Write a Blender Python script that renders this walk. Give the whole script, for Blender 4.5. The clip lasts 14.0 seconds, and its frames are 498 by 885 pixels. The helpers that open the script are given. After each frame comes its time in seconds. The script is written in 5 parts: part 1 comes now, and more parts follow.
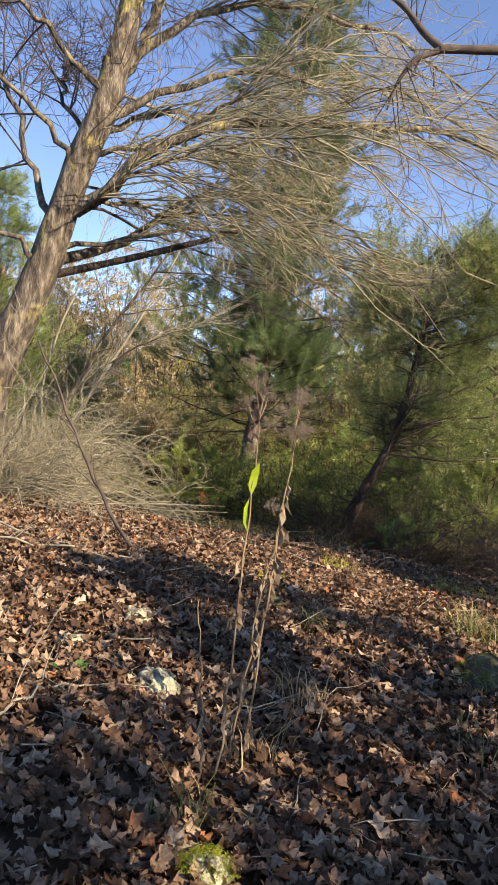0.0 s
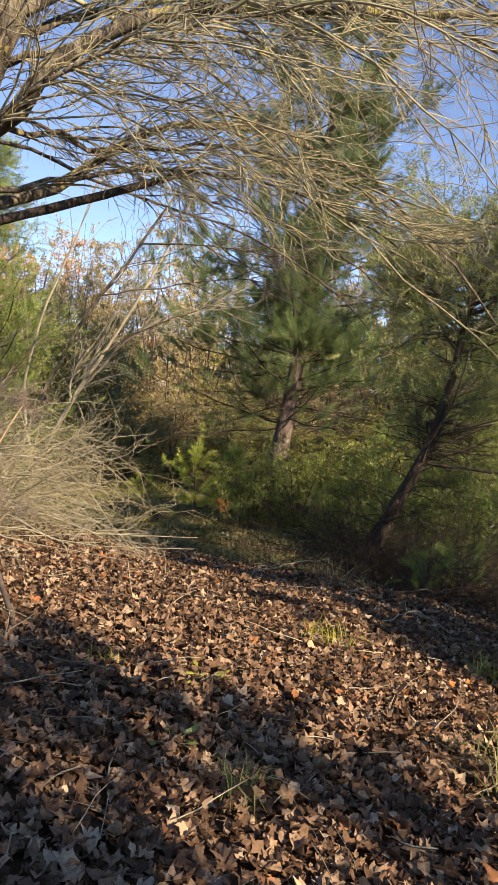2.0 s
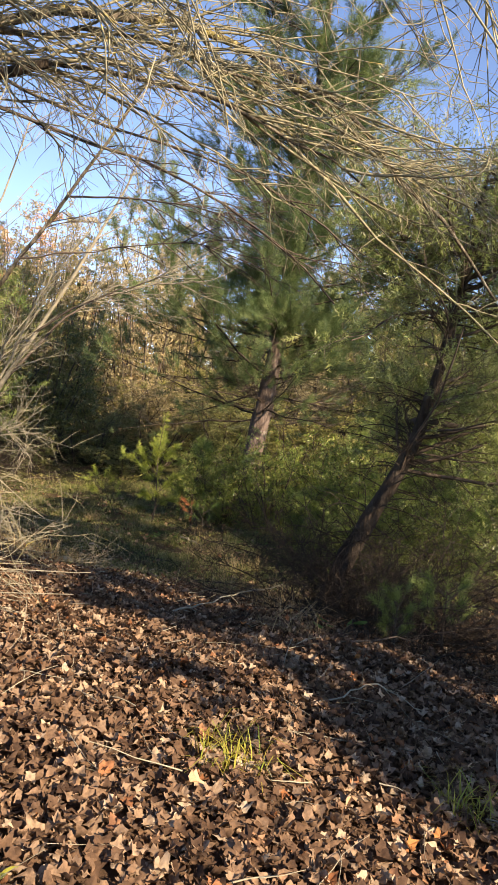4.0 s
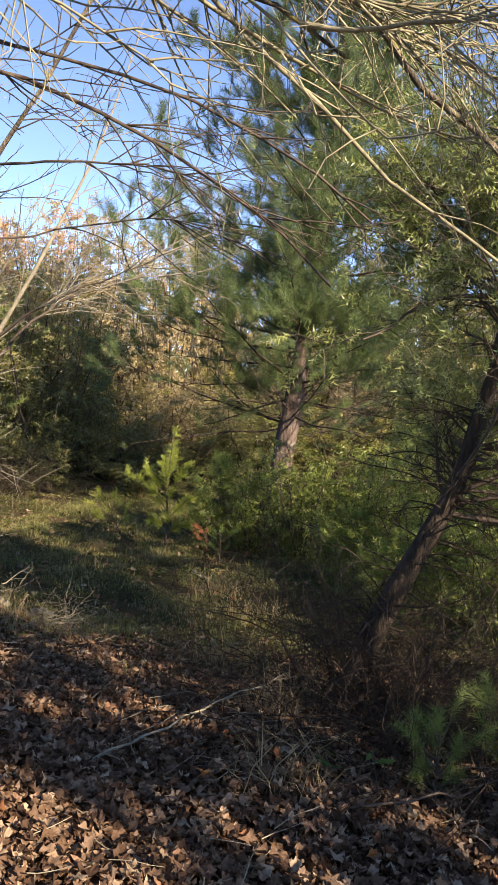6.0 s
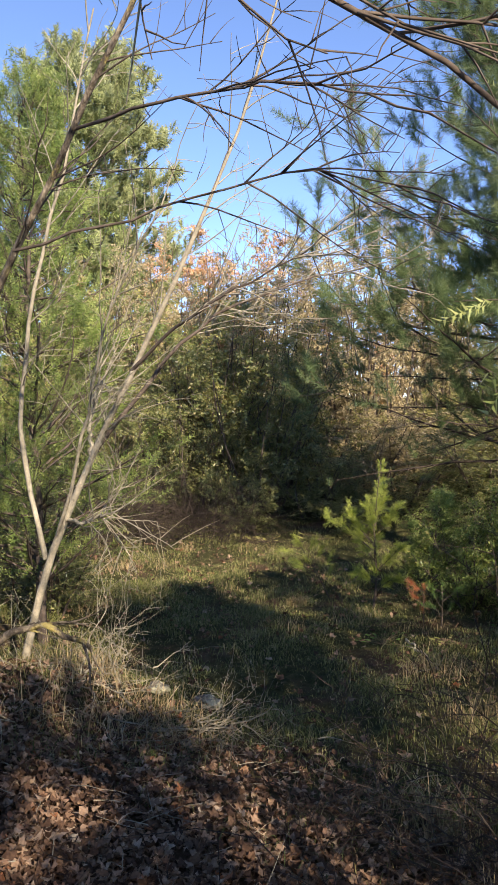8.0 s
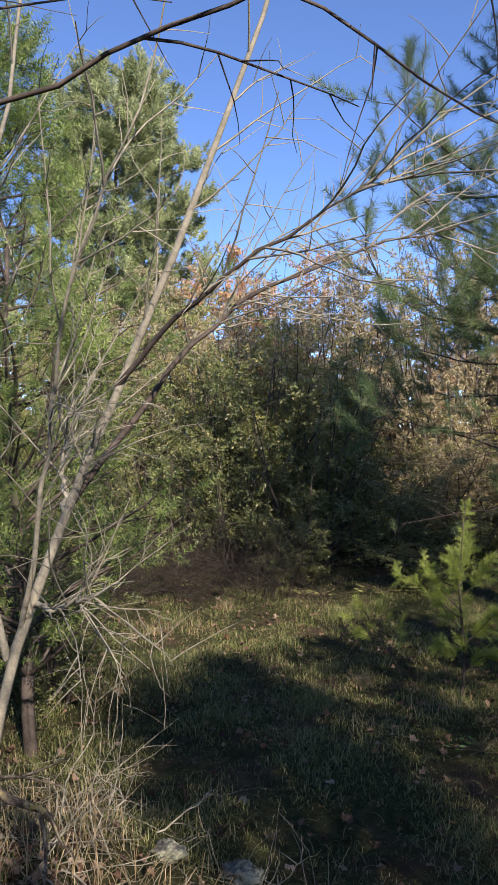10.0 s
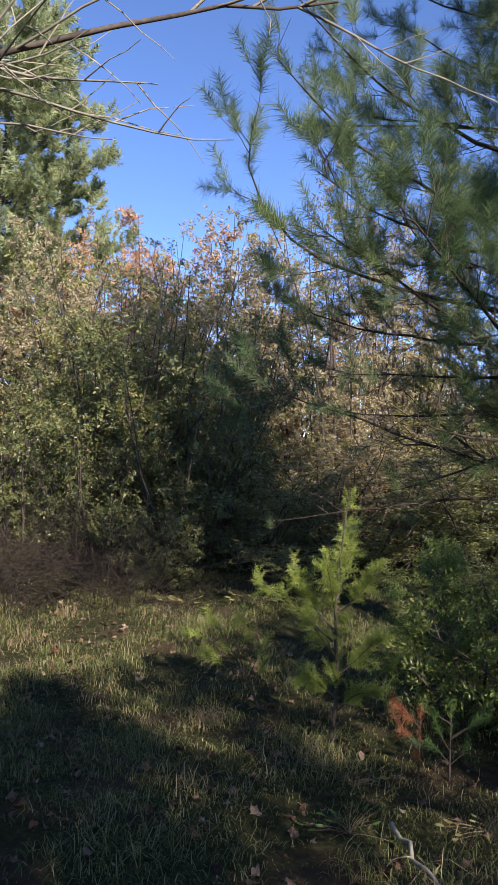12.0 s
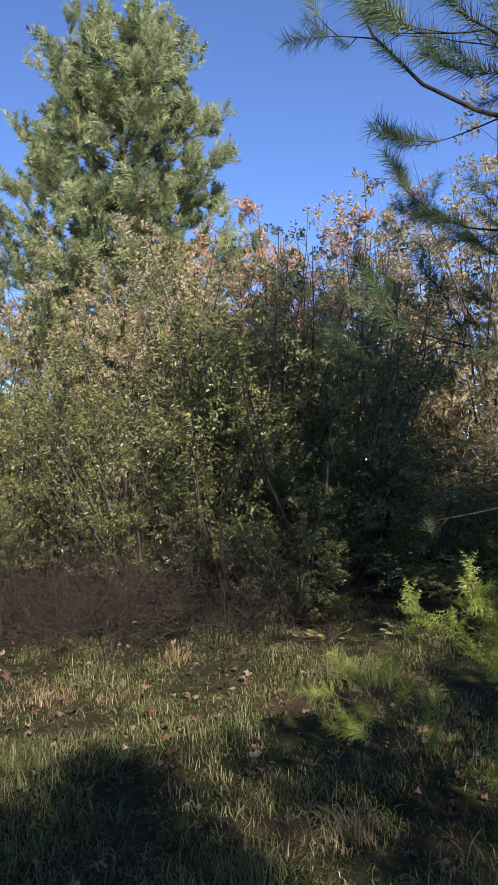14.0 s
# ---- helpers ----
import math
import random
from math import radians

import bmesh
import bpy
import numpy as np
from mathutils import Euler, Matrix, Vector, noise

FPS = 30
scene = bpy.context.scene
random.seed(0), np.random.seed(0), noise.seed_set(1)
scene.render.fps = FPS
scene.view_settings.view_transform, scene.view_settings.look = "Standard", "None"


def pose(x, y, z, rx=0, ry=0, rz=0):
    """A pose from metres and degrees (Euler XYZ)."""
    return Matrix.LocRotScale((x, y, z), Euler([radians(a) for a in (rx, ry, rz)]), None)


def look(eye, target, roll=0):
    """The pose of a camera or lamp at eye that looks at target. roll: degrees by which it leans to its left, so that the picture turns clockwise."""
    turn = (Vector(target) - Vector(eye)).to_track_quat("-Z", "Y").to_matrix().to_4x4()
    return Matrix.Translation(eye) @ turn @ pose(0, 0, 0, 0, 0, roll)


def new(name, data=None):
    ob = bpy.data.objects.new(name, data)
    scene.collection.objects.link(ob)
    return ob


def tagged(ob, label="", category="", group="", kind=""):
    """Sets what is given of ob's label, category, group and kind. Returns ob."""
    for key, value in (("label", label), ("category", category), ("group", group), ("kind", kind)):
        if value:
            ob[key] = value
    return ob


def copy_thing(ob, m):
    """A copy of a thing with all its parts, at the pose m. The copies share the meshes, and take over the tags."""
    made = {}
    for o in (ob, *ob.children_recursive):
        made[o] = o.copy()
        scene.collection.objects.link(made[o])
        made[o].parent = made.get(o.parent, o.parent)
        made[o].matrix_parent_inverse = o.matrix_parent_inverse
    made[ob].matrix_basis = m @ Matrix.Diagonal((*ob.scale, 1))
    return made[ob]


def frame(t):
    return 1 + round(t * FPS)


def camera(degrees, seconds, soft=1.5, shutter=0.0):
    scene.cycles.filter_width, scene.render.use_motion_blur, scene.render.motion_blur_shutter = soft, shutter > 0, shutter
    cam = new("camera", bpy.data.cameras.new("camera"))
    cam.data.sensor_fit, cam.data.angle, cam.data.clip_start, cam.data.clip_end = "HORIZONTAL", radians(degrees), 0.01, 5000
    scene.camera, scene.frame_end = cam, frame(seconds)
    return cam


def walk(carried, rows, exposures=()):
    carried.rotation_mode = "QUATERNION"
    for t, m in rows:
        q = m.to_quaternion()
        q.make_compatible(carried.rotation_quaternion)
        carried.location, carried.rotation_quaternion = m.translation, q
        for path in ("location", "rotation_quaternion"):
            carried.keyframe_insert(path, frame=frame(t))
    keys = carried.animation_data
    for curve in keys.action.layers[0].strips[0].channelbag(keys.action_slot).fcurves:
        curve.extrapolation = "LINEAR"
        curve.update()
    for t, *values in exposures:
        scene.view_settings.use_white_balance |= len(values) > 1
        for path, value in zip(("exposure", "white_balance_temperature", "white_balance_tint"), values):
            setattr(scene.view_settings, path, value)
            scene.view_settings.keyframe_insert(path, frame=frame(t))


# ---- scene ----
cam = camera(36.1, 14.0)
METRES, EYE, TILT, LEAN, TURN = 12.0, 1.5, -2.0, -4.0, 0.0
ROWS = [
    (0.0, 0.0, 0.0, 0.0, 0.0, 0.0, 0.0),
    (0.5, 0.0134, 0.036, 0.0002, 0.31, 0.81, -0.48),
    (1.0, 0.0184, 0.0722, -0.0014, 3.55, -2.21, 2.29),
    (1.5, 0.0282, 0.1014, 0.0071, 2.93, -0.33, -0.16),
    (2.0, 0.0419, 0.1318, 0.0101, 4.23, -0.47, -0.1),
    (2.5, 0.0447, 0.1639, 0.0173, 3.78, -1.65, -0.49),
    (3.0, 0.0569, 0.1899, 0.0145, 3.2, -1.5, -0.82),
    (5.5, 0.0799, 0.3332, 0.0289, 6.93, -1.41, -0.64),
    (6.0, 0.0903, 0.3704, 0.0338, 7.67, -1.63, 0.46),
    (6.5, 0.0907, 0.4034, 0.0392, 9.3, -1.98, -1.52),
    (7.0, 0.1036, 0.4363, 0.0384, 13.2, -1.0, -2.22),
    (7.5, 0.0971, 0.4724, 0.0378, 21.84, -0.14, 1.08),
    (10.0, 0.0261, 0.6412, 0.045, 28.76, 3.77, 4.23),
    (10.5, 0.0126, 0.6737, 0.0444, 24.01, 4.2, 3.34),
    (11.0, 0.0126, 0.7137, 0.041, 22.35, 4.07, 2.77),
    (11.5, 0.0101, 0.7484, 0.0337, 20.37, 2.64, 0.54),
    (12.0, 0.0033, 0.7834, 0.0281, 21.91, 3.7, 1.15),
    (12.5, -0.0026, 0.8241, 0.0245, 27.96, 5.97, 2.8),
    (13.0, -0.0206, 0.86, 0.0217, 30.07, 7.03, 2.83),
    (13.5, -0.0337, 0.9023, 0.0116, 31.36, 7.0, 4.07),
    (14.0, -0.0512, 0.9411, 0.0086, 34.08, 6.43, 4.58),
]
walk(cam, [(t, pose(0, 0, EYE, TILT, LEAN, TURN) @ pose(METRES * x, METRES * y, METRES * z, 90 + pitch, roll, yaw)) for t, x, y, z, yaw, pitch, roll in ROWS],
     exposures=[(0.0, 1.2, 8100, 18), (2.0, 1.2, 8800, 18), (3.0, 1.3, 8900, 18), (5.5, 1.4, 8300, 19), (6.5, 1.4, 8000, 19), (7.5, 1.35, 7600, 19), (10.0, 0.85, 6500, 20), (11.0, 0.75, 6300, 20), (12.0, 0.85, 6400, 21), (14.0, 0.72, 6300, 21)])

# ---- world and sun ----
SUN_AZ, SUN_EL = 130.0, 28.0          # degrees clockwise from +y, and above the horizon
world = bpy.data.worlds.new("sky")
scene.world = world
world.use_nodes = True
wn = world.node_tree
sky = wn.nodes.new("ShaderNodeTexSky")
sky.sky_type, sky.sun_disc = "NISHITA", False
sky.sun_elevation, sky.sun_rotation = radians(SUN_EL), radians(SUN_AZ)
sky.air_density, sky.dust_density, sky.ozone_density = 0.78, 0.0, 5.5
sky.altitude = 2000
wn.links.new(sky.outputs[0], wn.nodes["Background"].inputs[0])
wn.nodes["Background"].inputs[1].default_value = 0.15
sun_to = Vector((math.sin(radians(SUN_AZ)) * math.cos(radians(SUN_EL)), math.cos(radians(SUN_AZ)) * math.cos(radians(SUN_EL)), math.sin(radians(SUN_EL))))
sun = new("sun", bpy.data.lights.new("sun", "SUN"))
sun.data.energy, sun.data.angle, sun.data.color = 5.0, radians(0.53), (1.0, 0.93, 0.80)
sun.matrix_world = look(sun_to * 40, (0, 0, 0))


# ---- materials ----
def nodes(name):
    m = bpy.data.materials.new(name)
    m.use_nodes = True
    m.node_tree.nodes.clear()
    return m, m.node_tree


def ramp(nt, fac, colours):
    r = nt.nodes.new("ShaderNodeValToRGB")
    while len(r.color_ramp.elements) < len(colours):
        r.color_ramp.elements.new(0.5)
    for e, (p, c) in zip(r.color_ramp.elements, colours):
        e.position, e.color = p, (*c, 1)
    nt.links.new(fac, r.inputs[0])
    return r.outputs[0]


def noise_of(nt, scale, detail=4, rough=0.6, stretch=(1, 1, 1)):
    c = nt.nodes.new("ShaderNodeTexCoord")
    mp = nt.nodes.new("ShaderNodeMapping")
    mp.inputs["Scale"].default_value = stretch
    n = nt.nodes.new("ShaderNodeTexNoise")
    n.inputs["Scale"].default_value, n.inputs["Detail"].default_value, n.inputs["Roughness"].default_value = scale, detail, rough
    nt.links.new(c.outputs["Object"], mp.inputs[0])
    nt.links.new(mp.outputs[0], n.inputs["Vector"])
    return n.outputs["Fac"]


def mixed(nt, fac, a, b, mode="MIX"):
    m = nt.nodes.new("ShaderNodeMix")
    m.data_type, m.blend_type = "RGBA", mode
    for sock, v in ((m.inputs[0], fac), (m.inputs[6], a), (m.inputs[7], b)):
        if isinstance(v, (int, float)):
            sock.default_value = v
        elif isinstance(v, tuple):
            sock.default_value = (*v, 1)
        else:
            nt.links.new(v, sock)
    return m.outputs[2]


def leafy(name, colours, through_light=0.3, gloss=0.5, scale=9.0, by_object=False, amount=0.5, shine=0.3):
    """Thin leaf: each leaf a shade of its own, with blotches, and some light through it."""
    m, nt = nodes(name)
    if by_object:
        src = nt.nodes.new("ShaderNodeObjectInfo").outputs["Random"]
    else:
        src = nt.nodes.new("ShaderNodeNewGeometry").outputs["Random Per Island"]
    base = ramp(nt, src, colours)
    blot = ramp(nt, noise_of(nt, scale), [(0.3, (0.55, 0.55, 0.55)), (0.7, (1.25, 1.2, 1.1))])
    col = mixed(nt, amount, base, blot, "MULTIPLY")
    p = nt.nodes.new("ShaderNodeBsdfPrincipled")
    p.inputs["Roughness"].default_value = gloss
    p.inputs["Specular IOR Level"].default_value = shine
    nt.links.new(col, p.inputs["Base Color"])
    tr = nt.nodes.new("ShaderNodeBsdfTranslucent")
    nt.links.new(col, tr.inputs[0])
    mx = nt.nodes.new("ShaderNodeMixShader")
    mx.inputs[0].default_value = through_light
    nt.links.new(p.outputs[0], mx.inputs[1])
    nt.links.new(tr.outputs[0], mx.inputs[2])
    out = nt.nodes.new("ShaderNodeOutputMaterial")
    nt.links.new(mx.outputs[0], out.inputs[0])
    return m


def solid(name, colours, scale=12.0, stretch=(1, 1, 1), rough=0.85, bump=0.3, second=None, fine=60.0, dist=0.02):
    """Bark, soil, stone: two scales of noise in the colour, and relief. second: (colour, from, to, scale) of lichen or moss over it."""
    m, nt = nodes(name)
    n1, n2 = noise_of(nt, scale, 6, 0.65, stretch), noise_of(nt, fine, 3, 0.6, stretch)
    col = ramp(nt, n1, colours)
    col = mixed(nt, 0.35, col, ramp(nt, n2, [(0.3, (0.4, 0.4, 0.4)), (0.7, (1.4, 1.35, 1.3))]), "MULTIPLY")
    if second:
        c2, lo, hi, sc = second
        col = mixed(nt, ramp(nt, noise_of(nt, sc, 5, 0.7), [(lo, (0, 0, 0)), (hi, (1, 1, 1))]), col, c2)
    p = nt.nodes.new("ShaderNodeBsdfPrincipled")
    p.inputs["Roughness"].default_value = rough
    p.inputs["Specular IOR Level"].default_value = 0.25
    nt.links.new(col, p.inputs["Base Color"])
    b = nt.nodes.new("ShaderNodeBump")
    b.inputs["Strength"].default_value, b.inputs["Distance"].default_value = bump, dist
    nt.links.new(n1, b.inputs["Height"])
    nt.links.new(b.outputs[0], p.inputs["Normal"])
    out = nt.nodes.new("ShaderNodeOutputMaterial")
    nt.links.new(p.outputs[0], out.inputs[0])
    return m


def ground_material():
    """Dark soil under the leaves that turns to matted thatch and moss in the clearing."""
    m, nt = nodes("woodland_ground")
    soil = ramp(nt, noise_of(nt, 3, 6), [(0.3, (0.06, 0.036, 0.024)), (0.6, (0.12, 0.075, 0.05)), (0.8, (0.17, 0.115, 0.08))])
    mat = ramp(nt, noise_of(nt, 14, 8, 0.75), [(0.3, (0.022, 0.026, 0.011)), (0.5, (0.055, 0.058, 0.024)), (0.7, (0.13, 0.115, 0.058))])
    mat = mixed(nt, 0.8, mat, ramp(nt, noise_of(nt, 160, 4, 0.8), [(0.3, (0.35, 0.35, 0.3)), (0.7, (1.4, 1.4, 1.3))]), "MULTIPLY")
    mat = mixed(nt, ramp(nt, noise_of(nt, 1.3, 4), [(0.52, (0, 0, 0)), (0.66, (0.8, 0.8, 0.8))]), mat, soil)
    sep = nt.nodes.new("ShaderNodeSeparateXYZ")
    nt.links.new(nt.nodes.new("ShaderNodeTexCoord").outputs["Object"], sep.inputs[0])
    add = nt.nodes.new("ShaderNodeMath")
    add.operation = "MULTIPLY_ADD"
    add.inputs[1].default_value = 2.5
    nt.links.new(noise_of(nt, 1.1, 5), add.inputs[0])
    nt.links.new(sep.outputs["Y"], add.inputs[2])
    edge = nt.nodes.new("ShaderNodeMapRange")
    edge.inputs["From Min"].default_value, edge.inputs["From Max"].default_value = 9.4, 11.6
    nt.links.new(add.outputs[0], edge.inputs["Value"])
    p = nt.nodes.new("ShaderNodeBsdfPrincipled")
    p.inputs["Roughness"].default_value, p.inputs["Specular IOR Level"].default_value = 0.95, 0.1
    nt.links.new(mixed(nt, edge.outputs[0], soil, mat), p.inputs["Base Color"])
    b = nt.nodes.new("ShaderNodeBump")
    b.inputs["Strength"].default_value, b.inputs["Distance"].default_value = 0.9, 0.03
    nt.links.new(noise_of(nt, 45, 6, 0.75), b.inputs["Height"])
    nt.links.new(b.outputs[0], p.inputs["Normal"])
    nt.links.new(p.outputs[0], nt.nodes.new("ShaderNodeOutputMaterial").inputs[0])
    return m


M_ground = ground_material()
M_litter = leafy("fallen_leaf", [(0.0, (0.075, 0.046, 0.034)), (0.3, (0.15, 0.092, 0.062)), (0.55, (0.235, 0.152, 0.105)), (0.8, (0.34, 0.243, 0.175)), (0.92, (0.45, 0.36, 0.275)), (0.96, (0.32, 0.13, 0.06)), (1.0, (0.54, 0.45, 0.35))], 0.25, 0.75, 70, amount=0.95, shine=0.12)
M_grass = leafy("grass_blade", [(0.0, (0.08, 0.11, 0.03)), (0.4, (0.16, 0.19, 0.058)), (0.75, (0.29, 0.29, 0.115)), (1.0, (0.46, 0.40, 0.23))], 0.3, 0.45, 3)
M_straw = leafy("dry_grass", [(0.0, (0.22, 0.16, 0.085)), (0.5, (0.40, 0.31, 0.17)), (1.0, (0.55, 0.46, 0.28))], 0.25, 0.6, 3)
M_yellow = leafy("yellow_grass", [(0.0, (0.35, 0.27, 0.05)), (0.5, (0.42, 0.40, 0.08)), (1.0, (0.22, 0.32, 0.06))], 0.3, 0.5, 3)
M_bark = solid("bare_tree_bark", [(0.32, (0.028, 0.023, 0.018)), (0.5, (0.11, 0.092, 0.07)), (0.68, (0.30, 0.26, 0.195))], 20, (1, 1, 0.3), bump=1.0, dist=0.05, second=((0.38, 0.32, 0.10), 0.56, 0.70, 5.0))
M_lichen = solid("lichen_twig", [(0.3, (0.13, 0.12, 0.08)), (0.55, (0.28, 0.26, 0.17)), (0.8, (0.44, 0.415, 0.30))], 6, bump=0.2, second=((0.42, 0.33, 0.06), 0.60, 0.72, 9.0))
M_darktwig = solid("dark_twig", [(0.3, (0.045, 0.035, 0.028)), (0.7, (0.13, 0.105, 0.085))], 10, bump=0.2)
# dark bark, deepened further to carry the shade round the leaning trunk
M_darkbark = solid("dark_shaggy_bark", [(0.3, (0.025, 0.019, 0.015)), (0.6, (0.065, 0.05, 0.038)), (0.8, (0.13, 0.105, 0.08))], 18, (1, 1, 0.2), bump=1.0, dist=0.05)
M_pale = solid("pale_twig", [(0.3, (0.17, 0.155, 0.115)), (0.7, (0.38, 0.35, 0.265))], 8, bump=0.2)
M_pinebark = solid("pine_bark", [(0.3, (0.07, 0.05, 0.042)), (0.55, (0.14, 0.105, 0.09)), (0.75, (0.26, 0.22, 0.20))], 14, (1, 1, 0.35), bump=1.0, dist=0.05, second=((0.30, 0.27, 0.24), 0.62, 0.72, 4.0))
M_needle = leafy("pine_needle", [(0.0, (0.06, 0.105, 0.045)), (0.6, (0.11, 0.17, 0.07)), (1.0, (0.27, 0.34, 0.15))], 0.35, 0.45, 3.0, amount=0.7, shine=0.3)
# paler copy of the pine needle, with the far pine's sunlight in its colour
M_farneedle = leafy("sun_tinted_pine_needle", [(0.0, (0.14, 0.18, 0.08)), (0.6, (0.26, 0.31, 0.14)), (1.0, (0.42, 0.46, 0.24))], 0.25, 0.45, 1.6, amount=0.8)
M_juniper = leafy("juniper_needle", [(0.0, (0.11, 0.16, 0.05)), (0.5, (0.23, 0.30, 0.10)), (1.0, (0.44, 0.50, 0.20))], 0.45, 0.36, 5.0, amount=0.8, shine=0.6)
# juniper needle copy whose green has sunlight put in, also on shaded bushes
M_midjun = leafy("sun_tinted_juniper_needle", [(0.0, (0.11, 0.17, 0.045)), (0.6, (0.20, 0.29, 0.08)), (1.0, (0.42, 0.48, 0.17))], 0.4, 0.45, 5, amount=0.7)
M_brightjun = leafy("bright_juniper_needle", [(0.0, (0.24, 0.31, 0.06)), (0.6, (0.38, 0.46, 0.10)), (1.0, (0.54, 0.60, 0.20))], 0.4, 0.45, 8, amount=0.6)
M_shrub = leafy("olive_shrub_leaf", [(0.0, (0.08, 0.105, 0.035)), (0.5, (0.16, 0.19, 0.065)), (0.85, (0.27, 0.28, 0.10)), (1.0, (0.42, 0.37, 0.20))], 0.3, 0.36, 1.2, shine=0.6)
M_privet = leafy("privet_leaf", [(0.0, (0.10, 0.16, 0.04)), (0.5, (0.22, 0.30, 0.07)), (0.9, (0.38, 0.44, 0.13)), (1.0, (0.46, 0.36, 0.16))], 0.42, 0.36, 2.0, shine=0.6)
M_yshrub = leafy("yellowing_shrub_leaf", [(0.0, (0.14, 0.17, 0.05)), (0.5, (0.28, 0.29, 0.095)), (1.0, (0.44, 0.38, 0.15))], 0.35, 0.5, 1.0)
M_tan = leafy("tan_autumn_leaf", [(0.0, (0.30, 0.25, 0.12)), (0.5, (0.42, 0.365, 0.215)), (1.0, (0.56, 0.48, 0.30))], 0.35, 0.55, 1.0)
M_autumn = leafy("orange_autumn_leaf", [(0.0, (0.46, 0.24, 0.11)), (0.5, (0.64, 0.40, 0.22)), (1.0, (0.74, 0.58, 0.40))], 0.4, 0.5, 2)
M_rock = solid("mossy_rock", [(0.3, (0.09, 0.085, 0.07)), (0.55, (0.24, 0.225, 0.19)), (0.75, (0.44, 0.41, 0.35))], 22, bump=1.0, second=((0.46, 0.45, 0.30), 0.46, 0.56, 14.0), dist=0.04)
M_mossrock = solid("dark_mossy_rock", [(0.3, (0.04, 0.038, 0.03)), (0.55, (0.11, 0.10, 0.085)), (0.75, (0.22, 0.20, 0.17))], 22, bump=1.0, second=((0.09, 0.11, 0.025), 0.44, 0.54, 9.0), dist=0.04)
M_moss = leafy("moss", [(0.0, (0.10, 0.14, 0.015)), (0.6, (0.24, 0.28, 0.025)), (1.0, (0.36, 0.38, 0.05))], 0.3, 0.6, 10)
M_stalk = solid("dead_stalk", [(0.3, (0.13, 0.095, 0.06)), (0.7, (0.30, 0.23, 0.145))], 12, bump=0.2)
M_fluff = leafy("seed_fluff", [(0.0, (0.15, 0.115, 0.09)), (0.6, (0.27, 0.22, 0.175)), (1.0, (0.40, 0.35, 0.29))], 0.4, 0.8, 20)
M_shred = leafy("withered_leaf", [(0.0, (0.13, 0.09, 0.06)), (0.5, (0.24, 0.18, 0.12)), (1.0, (0.36, 0.29, 0.20))], 0.3, 0.7, 40, True)
M_fresh = leafy("fresh_green_leaf", [(0.0, (0.30, 0.46, 0.03)), (1.0, (0.42, 0.58, 0.05))], 0.5, 0.4, 20)
M_herb = leafy("herb_leaf", [(0.0, (0.06, 0.14, 0.04)), (0.6, (0.12, 0.22, 0.06)), (1.0, (0.26, 0.36, 0.10))], 0.35, 0.4, 12)
M_red = leafy("dead_red_needle", [(0.0, (0.26, 0.09, 0.04)), (0.6, (0.42, 0.17, 0.08)), (1.0, (0.52, 0.27, 0.14))], 0.3, 0.6, 8)
M_cone = solid("pine_cone", [(0.3, (0.06, 0.04, 0.03)), (0.7, (0.17, 0.12, 0.08))], 40, bump=0.8, dist=0.005)


# ---- mesh building ----
class Soup:
    """Collects triangles and quads for one mesh."""

    def __init__(self):
        self.v, self.t, self.q, self.n = [], [], [], 0

    def add(self, v, tris=None, quads=None):
        v = np.asarray(v, float).reshape(-1, 3)
        if tris is not None:
            self.t.append(np.asarray(tris).reshape(-1, 3) + self.n)
        if quads is not None:
            self.q.append(np.asarray(quads).reshape(-1, 4) + self.n)
        self.v.append(v)
        self.n += len(v)
        return self

    def mesh(self, name, material, smooth=True):
        me = bpy.data.meshes.new(name)
        v = np.concatenate(self.v)
        t = np.concatenate(self.t) if self.t else np.zeros((0, 3), int)
        q = np.concatenate(self.q) if self.q else np.zeros((0, 4), int)
        me.vertices.add(len(v))
        me.vertices.foreach_set("co", v.astype(np.float32).ravel())
        loops = np.concatenate([t.ravel(), q.ravel()]).astype(np.int32)
        me.loops.add(len(loops))
        me.loops.foreach_set("vertex_index", loops)
        starts = np.concatenate([np.arange(len(t)) * 3, len(t) * 3 + np.arange(len(q)) * 4]).astype(np.int32)
        me.polygons.add(len(starts))
        me.polygons.foreach_set("loop_start", starts)
        me.polygons.foreach_set("use_smooth", np.full(len(starts), smooth))
        me.update(calc_edges=True)
        me.materials.append(material)
        return me


def unit(a):
    return a / np.maximum(np.linalg.norm(a, axis=-1, keepdims=True), 1e-9)


def frames(d, rng=None):
    """Two unit vectors square to each direction d (n, 3)."""
    ref = np.where(np.abs(d[:, 2:3]) < 0.9, np.array([[0, 0, 1.0]]), np.array([[1.0, 0, 0]]))
    a = unit(np.cross(ref, d))
    b = np.cross(d, a)
    if rng is not None:
        w = rng.uniform(0, 2 * np.pi, (len(d), 1))
        a, b = a * np.cos(w) + b * np.sin(w), b * np.cos(w) - a * np.sin(w)
    return a, b


